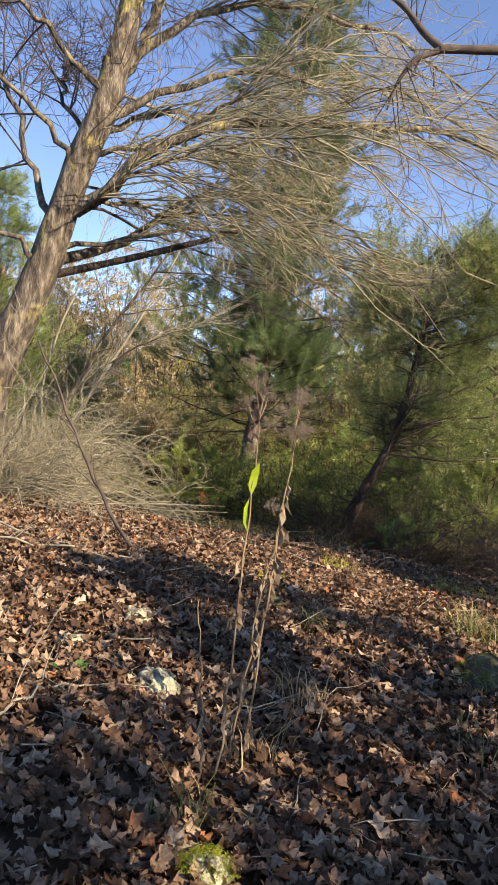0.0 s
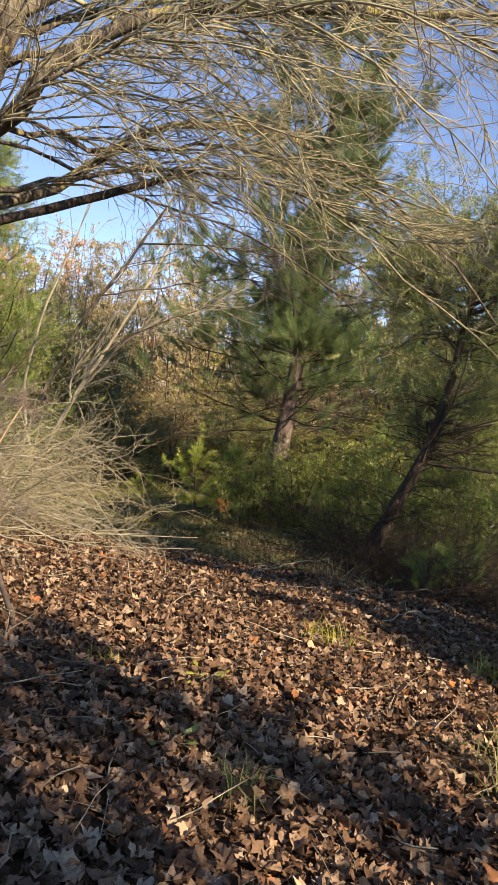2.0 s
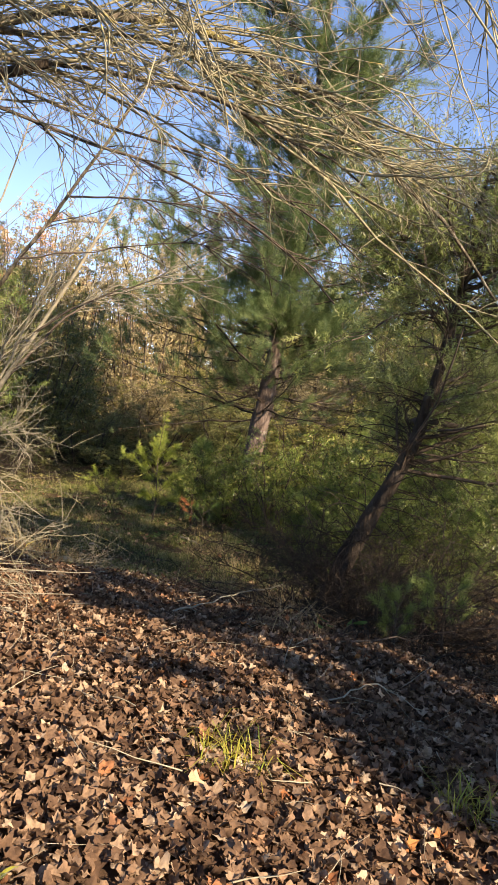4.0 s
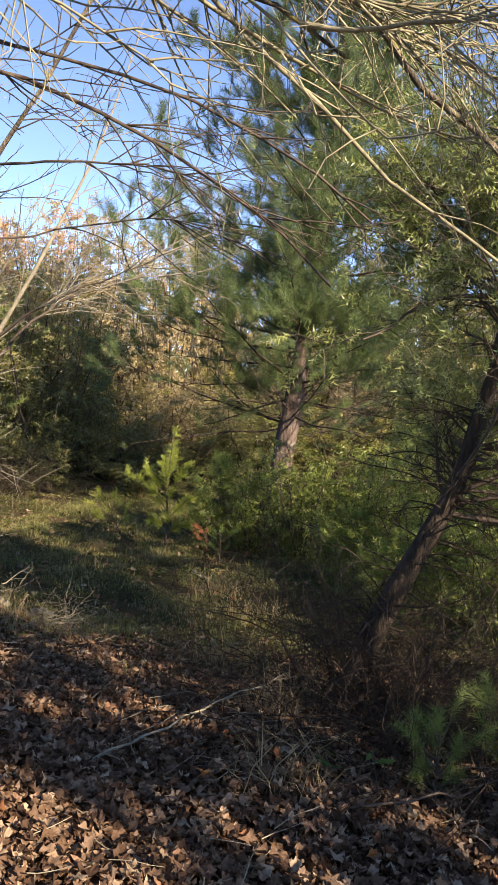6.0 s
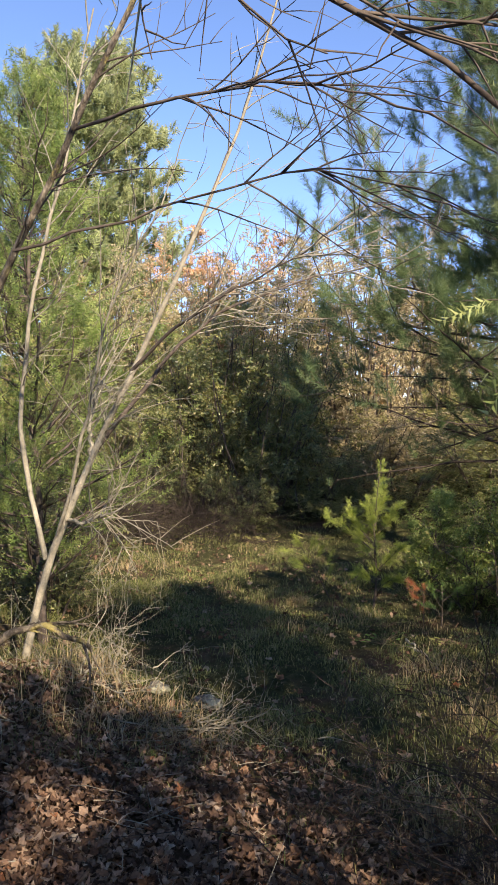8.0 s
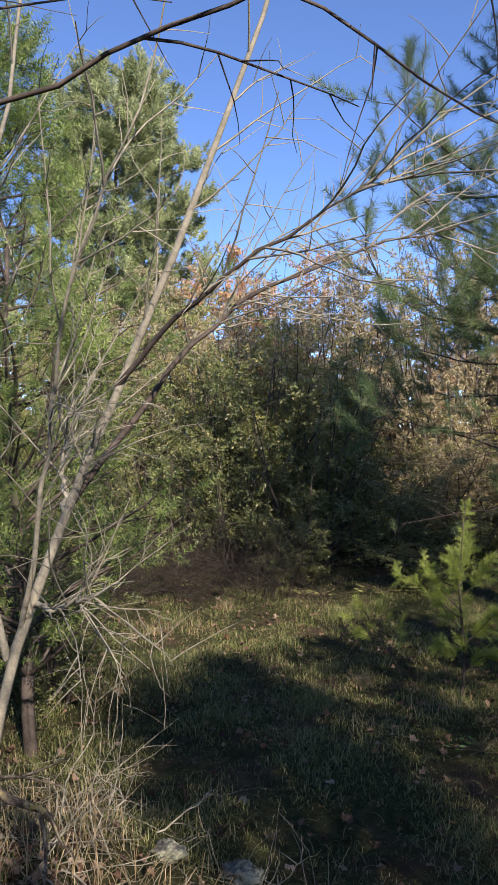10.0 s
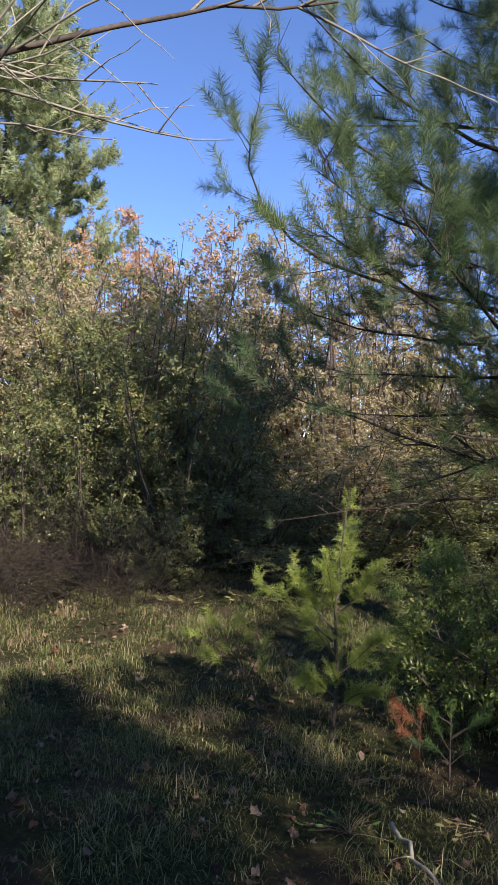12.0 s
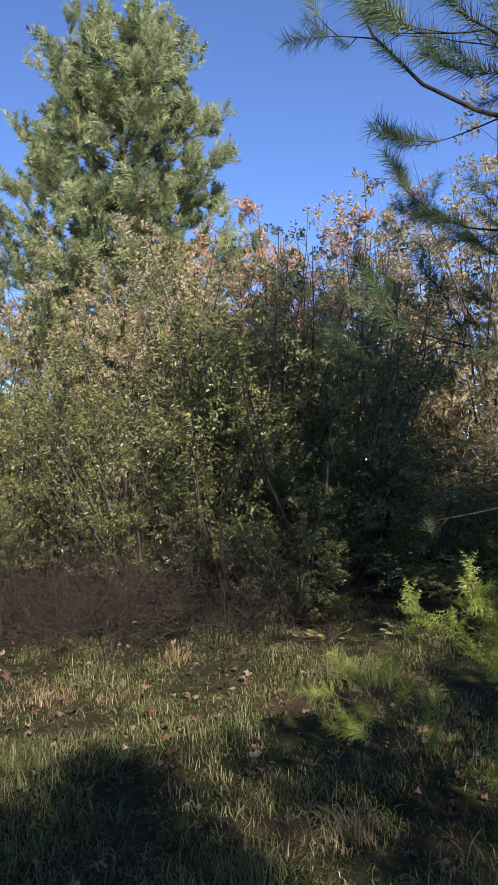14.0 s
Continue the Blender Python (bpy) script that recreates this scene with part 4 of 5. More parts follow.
# dead brush heap round the leaning juniper, its near-black colour partly painted shade
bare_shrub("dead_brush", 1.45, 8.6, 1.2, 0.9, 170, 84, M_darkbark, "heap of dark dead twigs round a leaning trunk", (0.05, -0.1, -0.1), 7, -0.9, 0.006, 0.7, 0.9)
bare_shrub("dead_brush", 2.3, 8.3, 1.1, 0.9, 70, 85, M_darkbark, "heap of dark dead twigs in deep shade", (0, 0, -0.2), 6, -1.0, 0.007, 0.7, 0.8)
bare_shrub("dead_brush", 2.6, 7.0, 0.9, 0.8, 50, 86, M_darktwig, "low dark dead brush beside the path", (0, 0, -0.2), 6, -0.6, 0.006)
bare_shrub("dry_brush", -2.1, 10.1, 0.5, 0.8, 22, 89, M_pale, "low pale dry brush on the grassy bank", (0, 0, -0.2), 4, -0.6, 0.006, 0.5, 0.9)
bare_shrub("dry_brush", -1.5, 10.0, 0.4, 0.7, 18, 79, M_pale, "low pale dry brush on the grassy bank", (0, 0, -0.2), 4, -0.6, 0.006, 0.5, 0.9)
# brownish bramble, coloured near-black to stand in for shade under the thicket
bare_shrub("bramble", -5.2, 17.6, 1.7, 1.0, 90, 78, M_darkbark, "dark tangled leafless bramble below the thicket", (0, 0, -0.1), 6, -0.6, 0.006, 0.8, 1.0)
bare_shrub("bramble", -6.4, 17.2, 2.1, 1.3, 120, 87, M_darkbark, "dark tangled leafless bramble below the thicket", (0, 0, -0.1), 6, -0.6, 0.006, 0.8, 1.0)
bare_shrub("bramble", -7.8, 17.2, 2.2, 1.3, 120, 88, M_darkbark, "dark tangled leafless bramble below the thicket", (0, 0, -0.1), 6, -0.6, 0.006, 0.8, 1.0)

# ---- thicket and far trees ----
oliveA = put(leafy_shrub("thicket_shrub", 4.2, 1.5, 14, 13, 15500, 0.070, M_shrub, 91, "tall olive-green shrub in the thicket", group="thicket"), -7.0, 20.2)
oliveB = put(leafy_shrub("thicket_shrub", 3.8, 1.4, 14, 13, 15500, 0.070, M_shrub, 92, "tall olive-green shrub in the thicket", group="thicket"), -5.0, 19.6)
yellowA = put(leafy_shrub("yellowing_shrub", 4.6, 1.4, 14, 13, 15500, 0.072, M_yshrub, 93, "tall yellow-green shrub in the thicket", group="thicket"), -6.6, 20.6)
tanA = put(leafy_shrub("tan_shrub", 5.0, 1.5, 13, 12, 15500, 0.076, M_tan, 94, "tall tan autumn shrub with dry leaves", group="thicket"), -8.6, 21.6)
orange = put(leafy_shrub("autumn_tree", 6.8, 1.2, 9, 14, 14000, 0.09, M_autumn, 95, "slender tree with orange autumn leaves", M_bark, None, "tree", 0.25, 1.3), -8.9, 24.4)
placed(orange, -8.0, 25.1, 70, 0.98)
placed(orange, -10.2, 25.6, 150, 0.92)
placed(orange, -6.7, 27.5, 220, 0.8)
placed(orange, -5.0, 29, 20, 0.8)
for ob, x, y, a, sz, hi in (
        (oliveB, -6.2, 19.2, 40, 0.8, 0.9), (oliveA, -7.4, 18.9, 100, 0.85, 0.8), (oliveA, -8.8, 19.2, 200, 0.9, 0.9), (yellowA, -10.2, 19.5, 30, 0.9, 0.95),
        (oliveB, -2.2, 19.8, 10, 0.9, 0.43), (yellowA, -4.2, 21.2, 80, 0.8, 0.5), (oliveA, -3.7, 19.2, 20, 0.7, 0.5), (tanA, -6.3, 22.4, 45, 0.95, 0.9), (tanA, -10.8, 21.8, 120, 1.0, 1.0),
        (tanA, -12.8, 22.0, 200, 1.0, 1.0), (yellowA, -12.0, 19.8, 160, 1.0, 1.0), (oliveB, -13.8, 19.6, 250, 1.0, 1.0), (tanA, -15.0, 21.0, 20, 1.1, 1.0),
        (oliveA, -0.9, 20.5, 140, 0.95, 0.43), (tanA, -2.4, 22.0, 300, 0.95, 0.38), (yellowA, 0.6, 21.0, 190, 0.9, 0.41), (yellowA, 2.2, 20.0, 270, 0.9, 0.43), (oliveB, 3.6, 19.2, 50, 0.8, 0.9),
        (yellowA, 4.8, 17.6, 20, 0.7, 0.8), (oliveA, 5.6, 15.5, 70, 0.65, 0.8), (yellowA, 3.0, 17.6, 330, 0.7, 0.7),
        (oliveB, 1.6, 18.6, 85, 0.75, 0.32), (oliveA, -4.6, 12.8, 20, 0.6, 0.6), (oliveB, -5.2, 11.0, 130, 0.75, 0.8), (oliveA, -6.6, 13.4, 220, 0.8, 0.9), (tanA, -4.4, 9.2, 80, 0.7, 0.7), (oliveB, -4.8, 7.4, 310, 0.8, 0.8),
        (yellowA, 0.9, 18.4, 75, 0.6, 0.36), (yellowA, 2.5, 18.2, 165, 0.62, 0.36), (oliveB, -0.5, 18.7, 255, 0.6, 0.36), (yellowA, 4.2, 20.4, 345, 1.0, 1.0), (tanA, 1.4, 22.4, 60, 1.05, 0.43), (oliveB, -0.4, 22.4, 190, 1.1, 0.45), (yellowA, 3.0, 22.0, 280, 1.1, 1.0), (tanA, 0.2, 24, 15, 1.1, 0.45), (tanA, -3.8, 24, 115, 1.15, 1.0), (yellowA, -1.6, 23.4, 200, 1.1, 0.45), (tanA, -7.8, 24.2, 215, 1.1, 0.95), (oliveB, -4.6, 18.0, 45, 0.42, 0.8), (oliveA, -2.7, 18.4, 300, 0.5, 0.36), (oliveB, -9.6, 18.0, 90, 0.5, 0.9), (tanA, 3.2, 24, 115, 1.1, 1.0), (oliveA, 6.5, 20, 215, 1.1, 1.1),
        (tanA, -10.4, 23.8, 30, 1.1, 0.95), (tanA, -9.4, 26.6, 75, 1.2, 1.0), (tanA, -6.8, 26.0, 190, 1.2, 1.0), (tanA, -5.2, 25.2, 250, 1.15, 1.0), (tanA, -3.0, 26.2, 310, 1.2, 1.0), (yellowA, -0.8, 25.6, 20, 1.2, 1.0), (tanA, 1.6, 25.8, 140, 1.2, 1.0), (yellowA, -8.2, 22.6, 100, 1.0, 0.9), (yellowA, -5.4, 21.6, 330, 0.95, 0.9), (tanA, -3.2, 20.9, 60, 0.85, 0.4)):
    placed(ob, x, y, a, sz, hi)


privet = put(leafy_shrub("undergrowth_shrub", 1.5, 0.75, 12, 9, 9000, 0.045, M_privet, 96, "fresh green small-leaved shrub at the foot of the pine", group="undergrowth"), 0.5, 14.9)
for x, y, a, sz in ((-0.35, 15.2, 40, 0.8), (1.15, 15.3, 110, 1.05), (1.0, 13.4, 200, 0.6), (2.0, 13.2, 290, 0.9), (2.6, 14.6, 20, 1.2), (0.2, 16.0, 150, 0.8), (1.7, 11.6, 75, 0.55), (2.5, 11.2, 250, 0.8)):
    placed(privet, x, y, a, sz)


def woods(seed, n, lo, hi, material, name, label):
    """A belt of woodland round the place, out to its edge."""
    rng = np.random.default_rng(seed)
    ang = np.where(rng.random(n) < 0.8, rng.uniform(0.5, 2.75, n), rng.uniform(0, 6.28, n))
    dist = rng.uniform(lo, hi, n)
    x, y = dist * np.cos(ang), 8 + dist * np.sin(ang)
    h = rng.uniform(2.6, 4.6, n)
    s, st = Soup(), Soup()
    z = lift(x, y)
    P = grow(rng, np.stack([x, y, z - 0.1], -1), np.stack([rng.normal(0, 0.1, n), rng.normal(0, 0.1, n), np.ones(n)], -1), h, 8, 0.05)
    tubes(st, P, np.linspace(0.09, 0.02, 8)[None] * np.ones((n, 1)), 5)
    A = twigs_on(st, rng, P, 14, 1.3, 0.015, 5, 0.12, (0, 0, 0.1), 3, 0.12, 1.0, 0.5, 0.8)
    p, d, _ = sprout(rng, A, 30, 0.1, 1.0, 0.4, 0.9)
    p = p + rng.normal(0, 0.12, p.shape)
    scatter(s, *T_leaf, p, d, 0.22 * rng.uniform(0.6, 1.4, len(p)), rng)
    t = thing(name, (0, 0, 0), label, "woods", kind="stuff")
    part("woodland_timber", st, M_darktwig, t, kind="stuff")
    part("leaf_mass", s, material, t, smooth=False, kind="stuff")


woods(101, 240, 20, 40, M_tan, "autumn_woods", "belt of tan autumn woodland all round")
woods(102, 200, 20, 40, M_shrub, "green_woods", "belt of olive-green woodland all round")

# unseen trees added beside and behind the walk's start, to throw its dappled shade
shade_pine = pine(4.3, 4.4, [(4.3, 4.4, 2.0), (4.35, 4.4, 4.1)], 0.08, 8, 1.2, 111, M_needle, T_tuft_far, 0.26, "unseen thin dark pine added to shade the start of the path", low=0.36, density=0.5, dead=0.58, limbs_split=False, group="pines behind the path")
for x, y, a, sz in ((3.6, 0.7, 310, 0.85), (2.9, -0.9, 60, 0.75), (5.3, 3.1, 150, 0.74)):
    copy_thing(shade_pine, Matrix.Translation(spot(x, y)) @ Matrix.Rotation(radians(a), 4, "Z") @ Matrix.Diagonal((sz, sz, sz, 1)))


# ---- ground cover ----
def litter(name, n, seed, where, size, label):
    rng = np.random.default_rng(seed)
    x, y = where(rng, n)
    z = lift(x, y)
    up = unit(slope(x, y) + rng.normal(0, 1, (len(x), 3)) * rng.choice([0.16, 0.32, 0.65], (len(x), 1)))
    s = Soup()
    kind = rng.integers(0, len(T_maples), len(x))
    lay = rng.uniform(0.003, 0.045, len(x))
    for j, (tv, tt) in enumerate(T_maples):
        k = kind == j
        # the template's flat side (y) is turned to the ground's normal
        t2 = tv[:, [0, 2, 1]] - np.array([0, 0.4, 0])
        scatter(s, t2, tt, np.stack([x, y, z + lay], -1)[k], up[k], (size * rng.uniform(0.5, 1.4, len(x)))[k], rng)
    ob = new(name, s.mesh(name, M_litter, True))
    return tagged(ob, label, "fallen leaves", kind="stuff")


def leaf_spread(rng, n):
    """Dense where the path looks on, thin beside it."""
    y = -1.0 + 11.6 * rng.random(n)
    x = rng.uniform(-4.2, 4.2, n)
    near = (x < 0.35 * y + 0.45) & (x > -0.37 * y - 0.4) & (y > 1.0)
    keep = (rng.random(n) < np.clip((10.5 - y) / 2.0, 0, 1)) & (near | (rng.random(n) < 0.16))
    return x[keep], y[keep]


def grass_leaf_spread(rng, n):
    return rng.uniform(-8, 3, n), rng.uniform(10, 17, n)


litter("leaf_litter", 200000, 121, leaf_spread, 0.048, "thick carpet of curled brown fallen maple leaves")
litter("scattered_leaves", 2400, 122, grass_leaf_spread, 0.06, "single brown fallen leaves lying in the grass")


def blade_soup(rng, x, y, h, width, lean=0.5, z=None, short=False):
    """Bent grass blades of five triangles."""
    n = len(x)
    z = lift(x, y) if z is None else z
    w = rng.uniform(0, 6.28, n)
    d = np.stack([np.cos(w), np.sin(w), 0 * w], -1)
    side = np.stack([-np.sin(w), np.cos(w), 0 * w], -1)
    b = np.stack([x, y, z - 0.01], -1)
    bend = rng.uniform(0.15, 1.0, n)[:, None] * lean * 2
    H = h[:, None]
    mid1 = b + np.array([0, 0, 1]) * H * 0.45 + d * H * 0.14 * bend
    mid2 = b + np.array([0, 0, 1]) * H * (0.82 - 0.1 * bend) + d * H * 0.42 * bend
    tip = b + np.array([0, 0, 1]) * H * (1.0 - 0.35 * bend) + d * H * 0.85 * bend
    W = (width * rng.uniform(0.6, 1.3, n))[:, None] / 2
    V = np.stack([b - side * W, b + side * W, mid1 - side * W, mid1 + side * W, mid2 - side * W * 0.7, mid2 + side * W * 0.7, tip], 1)
    tt = np.array([[0, 1, 3], [0, 3, 2], [2, 3, 5], [2, 5, 4], [4, 5, 6]])
    if short:
        V, tt = V[:, [0, 1, 4, 5, 6]], np.array([[0, 1, 3], [0, 3, 2], [2, 3, 4]])
    s = Soup()
    s.add(V, tris=tt[None] + (np.arange(n) * V.shape[1])[:, None, None])
    return s


def grass():
    rng = np.random.default_rng(131)
    n = 260000
    y = 8.6 + 10.4 * rng.uniform(0, 1, n)
    x = rng.uniform(-8.5, 2.8, n)
    clump = np.sin(3.1 * x + 1.3 * y) * np.sin(2.7 * y - 1.1 * x) + 0.6 * np.sin(7.7 * x - 2 * y) * np.cos(6.3 * y)
    keep = rng.random(n) < np.clip(0.62 + 0.45 * clump, 0.12, 1) * np.clip((y - 8.4) / 2.4, 0, 1) * np.where(x > -5.5, 1, 0.6)
    x, y, c = x[keep], y[keep], clump[keep]
    h = (0.034 + 0.026 * np.clip(c, -1, 1)) * rng.uniform(0.4, 1.9, len(x)) + 0.012
    s = blade_soup(rng, x, y, h, 0.0045, 1.1, short=True)
    tagged(new("grass", s.mesh("grass", M_grass, False)), "short green and straw-coloured meadow grass", "grass", kind="stuff")
    n = 8000
    x, y = rng.uniform(-8, 4, n), rng.uniform(9.2, 18.5, n)
    keep = rng.random(n) < np.clip(0.4 + 0.6 * np.sin(2.3 * x + y) * np.sin(1.9 * y), 0.1, 1)
    x, y = x[keep], y[keep]
    s = blade_soup(rng, x, y, rng.uniform(0.03, 0.10, len(x)), 0.0035, 1.1)
    tagged(new("dry_grass", s.mesh("dry_grass", M_straw, False)), "dry straw-coloured grass blades among the green", "grass", kind="stuff")


def tuft(name, x, y, n, r, h, material, seed, label, lean=0.6, width=0.004):
    rng = np.random.default_rng(seed)
    a, q = rng.uniform(0, 6.28, n), r * rng.uniform(0, 1, n) ** 0.7
    px, py = q * np.cos(a), q * np.sin(a)
    s = blade_soup(rng, px, py, h * rng.uniform(0.25, 1.25, n), width, lean + 0.35, lift(x + px, y + py) - float(lift(x, y)))
    t = thing(name, spot(x, y), label, "grass tuft")
    part("blade_mass", s, material, t, smooth=False, kind="stuff")
    return t


def extra_tufts():
    rng = np.random.default_rng(139)
    for i in range(55):
        x, y = rng.uniform(-6.2, 0.6), rng.uniform(10.9, 17.2)
        dry = rng.random() < 0.35
        tuft("grass_tuft", x, y, int(rng.integers(60, 170)), rng.uniform(0.12, 0.32), rng.uniform(0.08, 0.17), M_straw if dry else M_grass, 300 + i,
             "small dry straw-coloured grass tuft" if dry else "small green grass tuft in the clearing")


grass()
extra_tufts()
for i, (x, y, n, r, h, m, lab) in enumerate((
        (0.37, 3.72, 70, 0.06, 0.14, M_grass, "small fresh green grass tuft among fallen leaves"),
        (-0.22, 4.43, 60, 0.09, 0.10, M_yellow, "yellow-green grass tuft among fallen leaves"),
        (0.68, 5.3, 110, 0.13, 0.15, M_yellow, "yellowish grass tuft among fallen leaves"),
        (1.48, 5.4, 80, 0.10, 0.16, M_yellow, "sunlit yellow grass tuft beside the path"),
        (1.82, 5.6, 100, 0.18, 0.15, M_yellow, "sunlit yellow grass tuft beside the path"),
        (1.32, 4.15, 200, 0.20, 0.22, M_grass, "dull green grass tuft near a mossy rock"),
        (0.12, 2.35, 40, 0.12, 0.18, M_straw, "dry straw tuft at the foot of a dead stalk"),
        (0.25, 2.7, 45, 0.10, 0.2, M_straw, "dry straw tuft among fallen leaves"),
        (-0.1, 2.0, 40, 0.10, 0.16, M_grass, "thin green grass beside a mossy stone"),
        (0.85, 2.6, 70, 0.16, 0.12, M_grass, "short green grass among fallen leaves"),
        (1.1, 3.2, 60, 0.15, 0.14, M_grass, "short green grass among fallen leaves"),
        (-1.25, 9.9, 130, 0.40, 0.26, M_straw, "tall pale dry grass clump on the bank"),
        (-1.75, 9.7, 130, 0.42, 0.26, M_straw, "tall pale dry grass clump on the bank"),
        (-2.2, 10.2, 150, 0.46, 0.30, M_straw, "tall pale dry grass clump under a sapling"),
        (-1.55, 10.3, 110, 0.32, 0.24, M_straw, "pale dry grass clump on the bank"),
        (-2.5, 10.75, 130, 0.38, 0.30, M_straw, "pale dry grass clump under a sapling"),
        (0.3, 9.6, 110, 0.28, 0.34, M_straw, "sparse dry grass stems at the path edge"),
        (0.75, 8.6, 110, 0.25, 0.32, M_straw, "sparse dry grass stems by the dead brush"),
        (0.9, 7.4, 80, 0.25, 0.28, M_straw, "sparse dry grass stems by the dead brush"),
        (0.3, 11.6, 150, 0.3, 0.3, M_straw, "tall dry grass at the edge of the clearing"),
        (-0.2, 12.6, 170, 0.35, 0.26, M_straw, "tall dry grass at the edge of the clearing"),
        (-4.2, 14.3, 1500, 0.55, 0.11, M_grass, "sunlit mound of green grass"),
        (-2.4, 13.7, 800, 0.45, 0.10, M_grass, "sunlit tuft of green grass in the clearing"),
        (-1.4, 14.05, 150, 0.3, 0.15, M_straw, "dry yellow grass tuft in the clearing"),
        (-0.05, 10.95, 200, 0.4, 0.12, M_grass, "sunlit green grass tuft"),
        (-3.7, 13.6, 1400, 0.55, 0.11, M_grass, "sunlit mound of green grass"),
        (-3.0, 12.9, 500, 0.35, 0.10, M_grass, "tuft of green grass in the clearing"),
        (-3.2, 16.6, 200, 0.3, 0.24, M_grass, "tuft of long grass before the dark hollow"))):
    tuft("grass_tuft", x, y, n, r, h, m, 140 + i, lab)


def twig_debris():
    """Short dead twigs strewn over the leaves."""
    rng = np.random.default_rng(230)
    n = 1300
    x, y = rng.uniform(-3, 3.4, n), rng.uniform(0.8, 10.8, n)
    w = rng.uniform(0, 6.28, n)
    P = grow(rng, np.stack([x, y, lift(x, y) + rng.uniform(0.03, 0.07, n)], -1), np.stack([np.cos(w), np.sin(w), rng.normal(0.05, 0.12, n)], -1), rng.uniform(0.06, 0.3, n), 5, 0.12)
    s = Soup()
    tubes(s, P, rng.uniform(0.001, 0.003, (n, 1)) * np.linspace(1, 0.5, 5)[None], 4)
    tagged(new("twig_debris", s.mesh("twig_debris", M_pale)), "short dead twigs strewn over fallen leaves", "twigs", kind="stuff")


twig_debris()

# ---- rocks and moss ----
def rock(x, y, size, seed, squash, label, moss=0):
    rng = np.random.default_rng(seed)
    bm = bmesh.new()
    bmesh.ops.create_icosphere(bm, subdivisions=4, radius=1)
    for v in bm.verts:
        p = v.co
        k = 1 + 0.45 * noise.noise(p * 1.3 + Vector((seed, 0, 0))) + 0.22 * noise.noise(p * 3.1 + Vector((0, seed, 0))) + 0.05 * noise.noise(p * 9)
        v.co = Vector((p.x * size * k, p.y * size * 0.8 * k, p.z * size * squash * k))
    me = bpy.data.meshes.new("rock")
    bm.to_mesh(me)
    bm.free()
    for f in me.polygons:
        f.use_smooth = True
    me.materials.append(M_mossrock if size > 0.15 else M_rock)
    ob = new("rock", me)
    ob.location = spot(x, y, size * squash * 0.35)
    tagged(ob, label, "rock")
    if moss:
        s = Soup()
        d = unit(rng.normal(0, 1, (moss, 3)) * np.array([1, 1, 0.5]) + np.array([-0.3, -0.2, 0.8]))
        scatter(s, *T_sprig, d * size * np.array([1, 0.8, squash]) * 1.0, unit(d + rng.normal(0, 0.4, d.shape)), 0.022 * rng.uniform(0.6, 1.4, moss), rng)
        part("moss", s, M_moss, ob, "bright yellow-green moss cushion", smooth=False)
    return ob


rock(-0.03, 1.80, 0.06, 5, 0.7, "small grey stone with a bright moss cushion", 420)
rock(-0.27, 2.64, 0.08, 8, 0.7, "pale lichen-covered stone among fallen leaves")
rock(-0.42, 3.25, 0.075, 12, 0.6, "grey stone half buried in fallen leaves")
rock(-0.62, 2.9, 0.06, 17, 0.6, "grey stone half buried in fallen leaves")
rock(1.15, 3.3, 0.17, 9, 0.65, "large dark mossy rock beside the path", 260)
rock(-1.6, 11.0, 0.11, 14, 0.55, "pale grey stone in the grass")
rock(-1.95, 10.85, 0.09, 19, 0.5, "pale grey stone in the grass")


# ---- stalks, herbs, seedlings, fallen wood ----
def dead_stalk(x, y, h, lean, seed, heads, leaves, fresh, label):
    rng = np.random.default_rng(seed)
    t = thing("dead_stalk", spot(x, y, -0.02), label, "plant")
    P = path_of([(0, 0, 0), (lean[0] * 0.45, lean[1] * 0.4, h * 0.5), (lean[0], lean[1], h)], 18)
    P[1:-1] += rng.normal(0, 0.004, P[1:-1].shape)
    s = Soup()
    tubes(s, P[None], np.linspace(0.0045, 0.0018, 18)[None], 6)
    part("stem", s, M_stalk, t, "dry straw-brown stem")
    Q = twigs_on(None, rng, P[None], heads, 0.13, 0.0015, 5, 0.1, (0, 0, 1.0), 4, 0.86, 0.99, 0.8, 0.7)
    for q in Q:
        s = Soup()
        tubes(s, q[None], np.linspace(0.0018, 0.001, 5)[None], 4)
        tw = part("side_stem", s, M_stalk, t)
        s = Soup()
        n = 34
        pts = q[-1] + rng.normal(0, 1, (n, 3)) * np.array([0.014, 0.014, 0.010])
        scatter(s, *T_fluff, pts, unit(rng.normal(0, 0.6, (n, 3)) + np.array([0, 0, 0.8])), 0.015 * rng.uniform(0.7, 1.3, n), rng)
        part("seed_head", s, M_fluff, tw, "brown fluffy seed head", smooth=False)
    for _ in range(leaves):
        p, d = along(P[None], np.zeros(1, int), rng.uniform(0.15, 0.8, 1))
        s = Soup()
        scatter(s, *T_shred, p, unit(np.array([[0.5 * rng.normal(), 0.5 * rng.normal(), -1.6]])), np.array([rng.uniform(0.05, 0.09)]), rng)
        part("withered_leaf", s, M_shred, t, "shrivelled hanging brown leaf", smooth=False)
    for u, up in fresh:
        p, d = along(P[None], np.zeros(1, int), np.array([u]))
        s = Soup()
        scatter(s, *T_long, p, unit(np.array([[0.12 * up, -0.1, 1.0]])), np.array([0.105]), rng)
        part("green_leaf", s, M_fresh, t, "last bright green leaf")
    return t


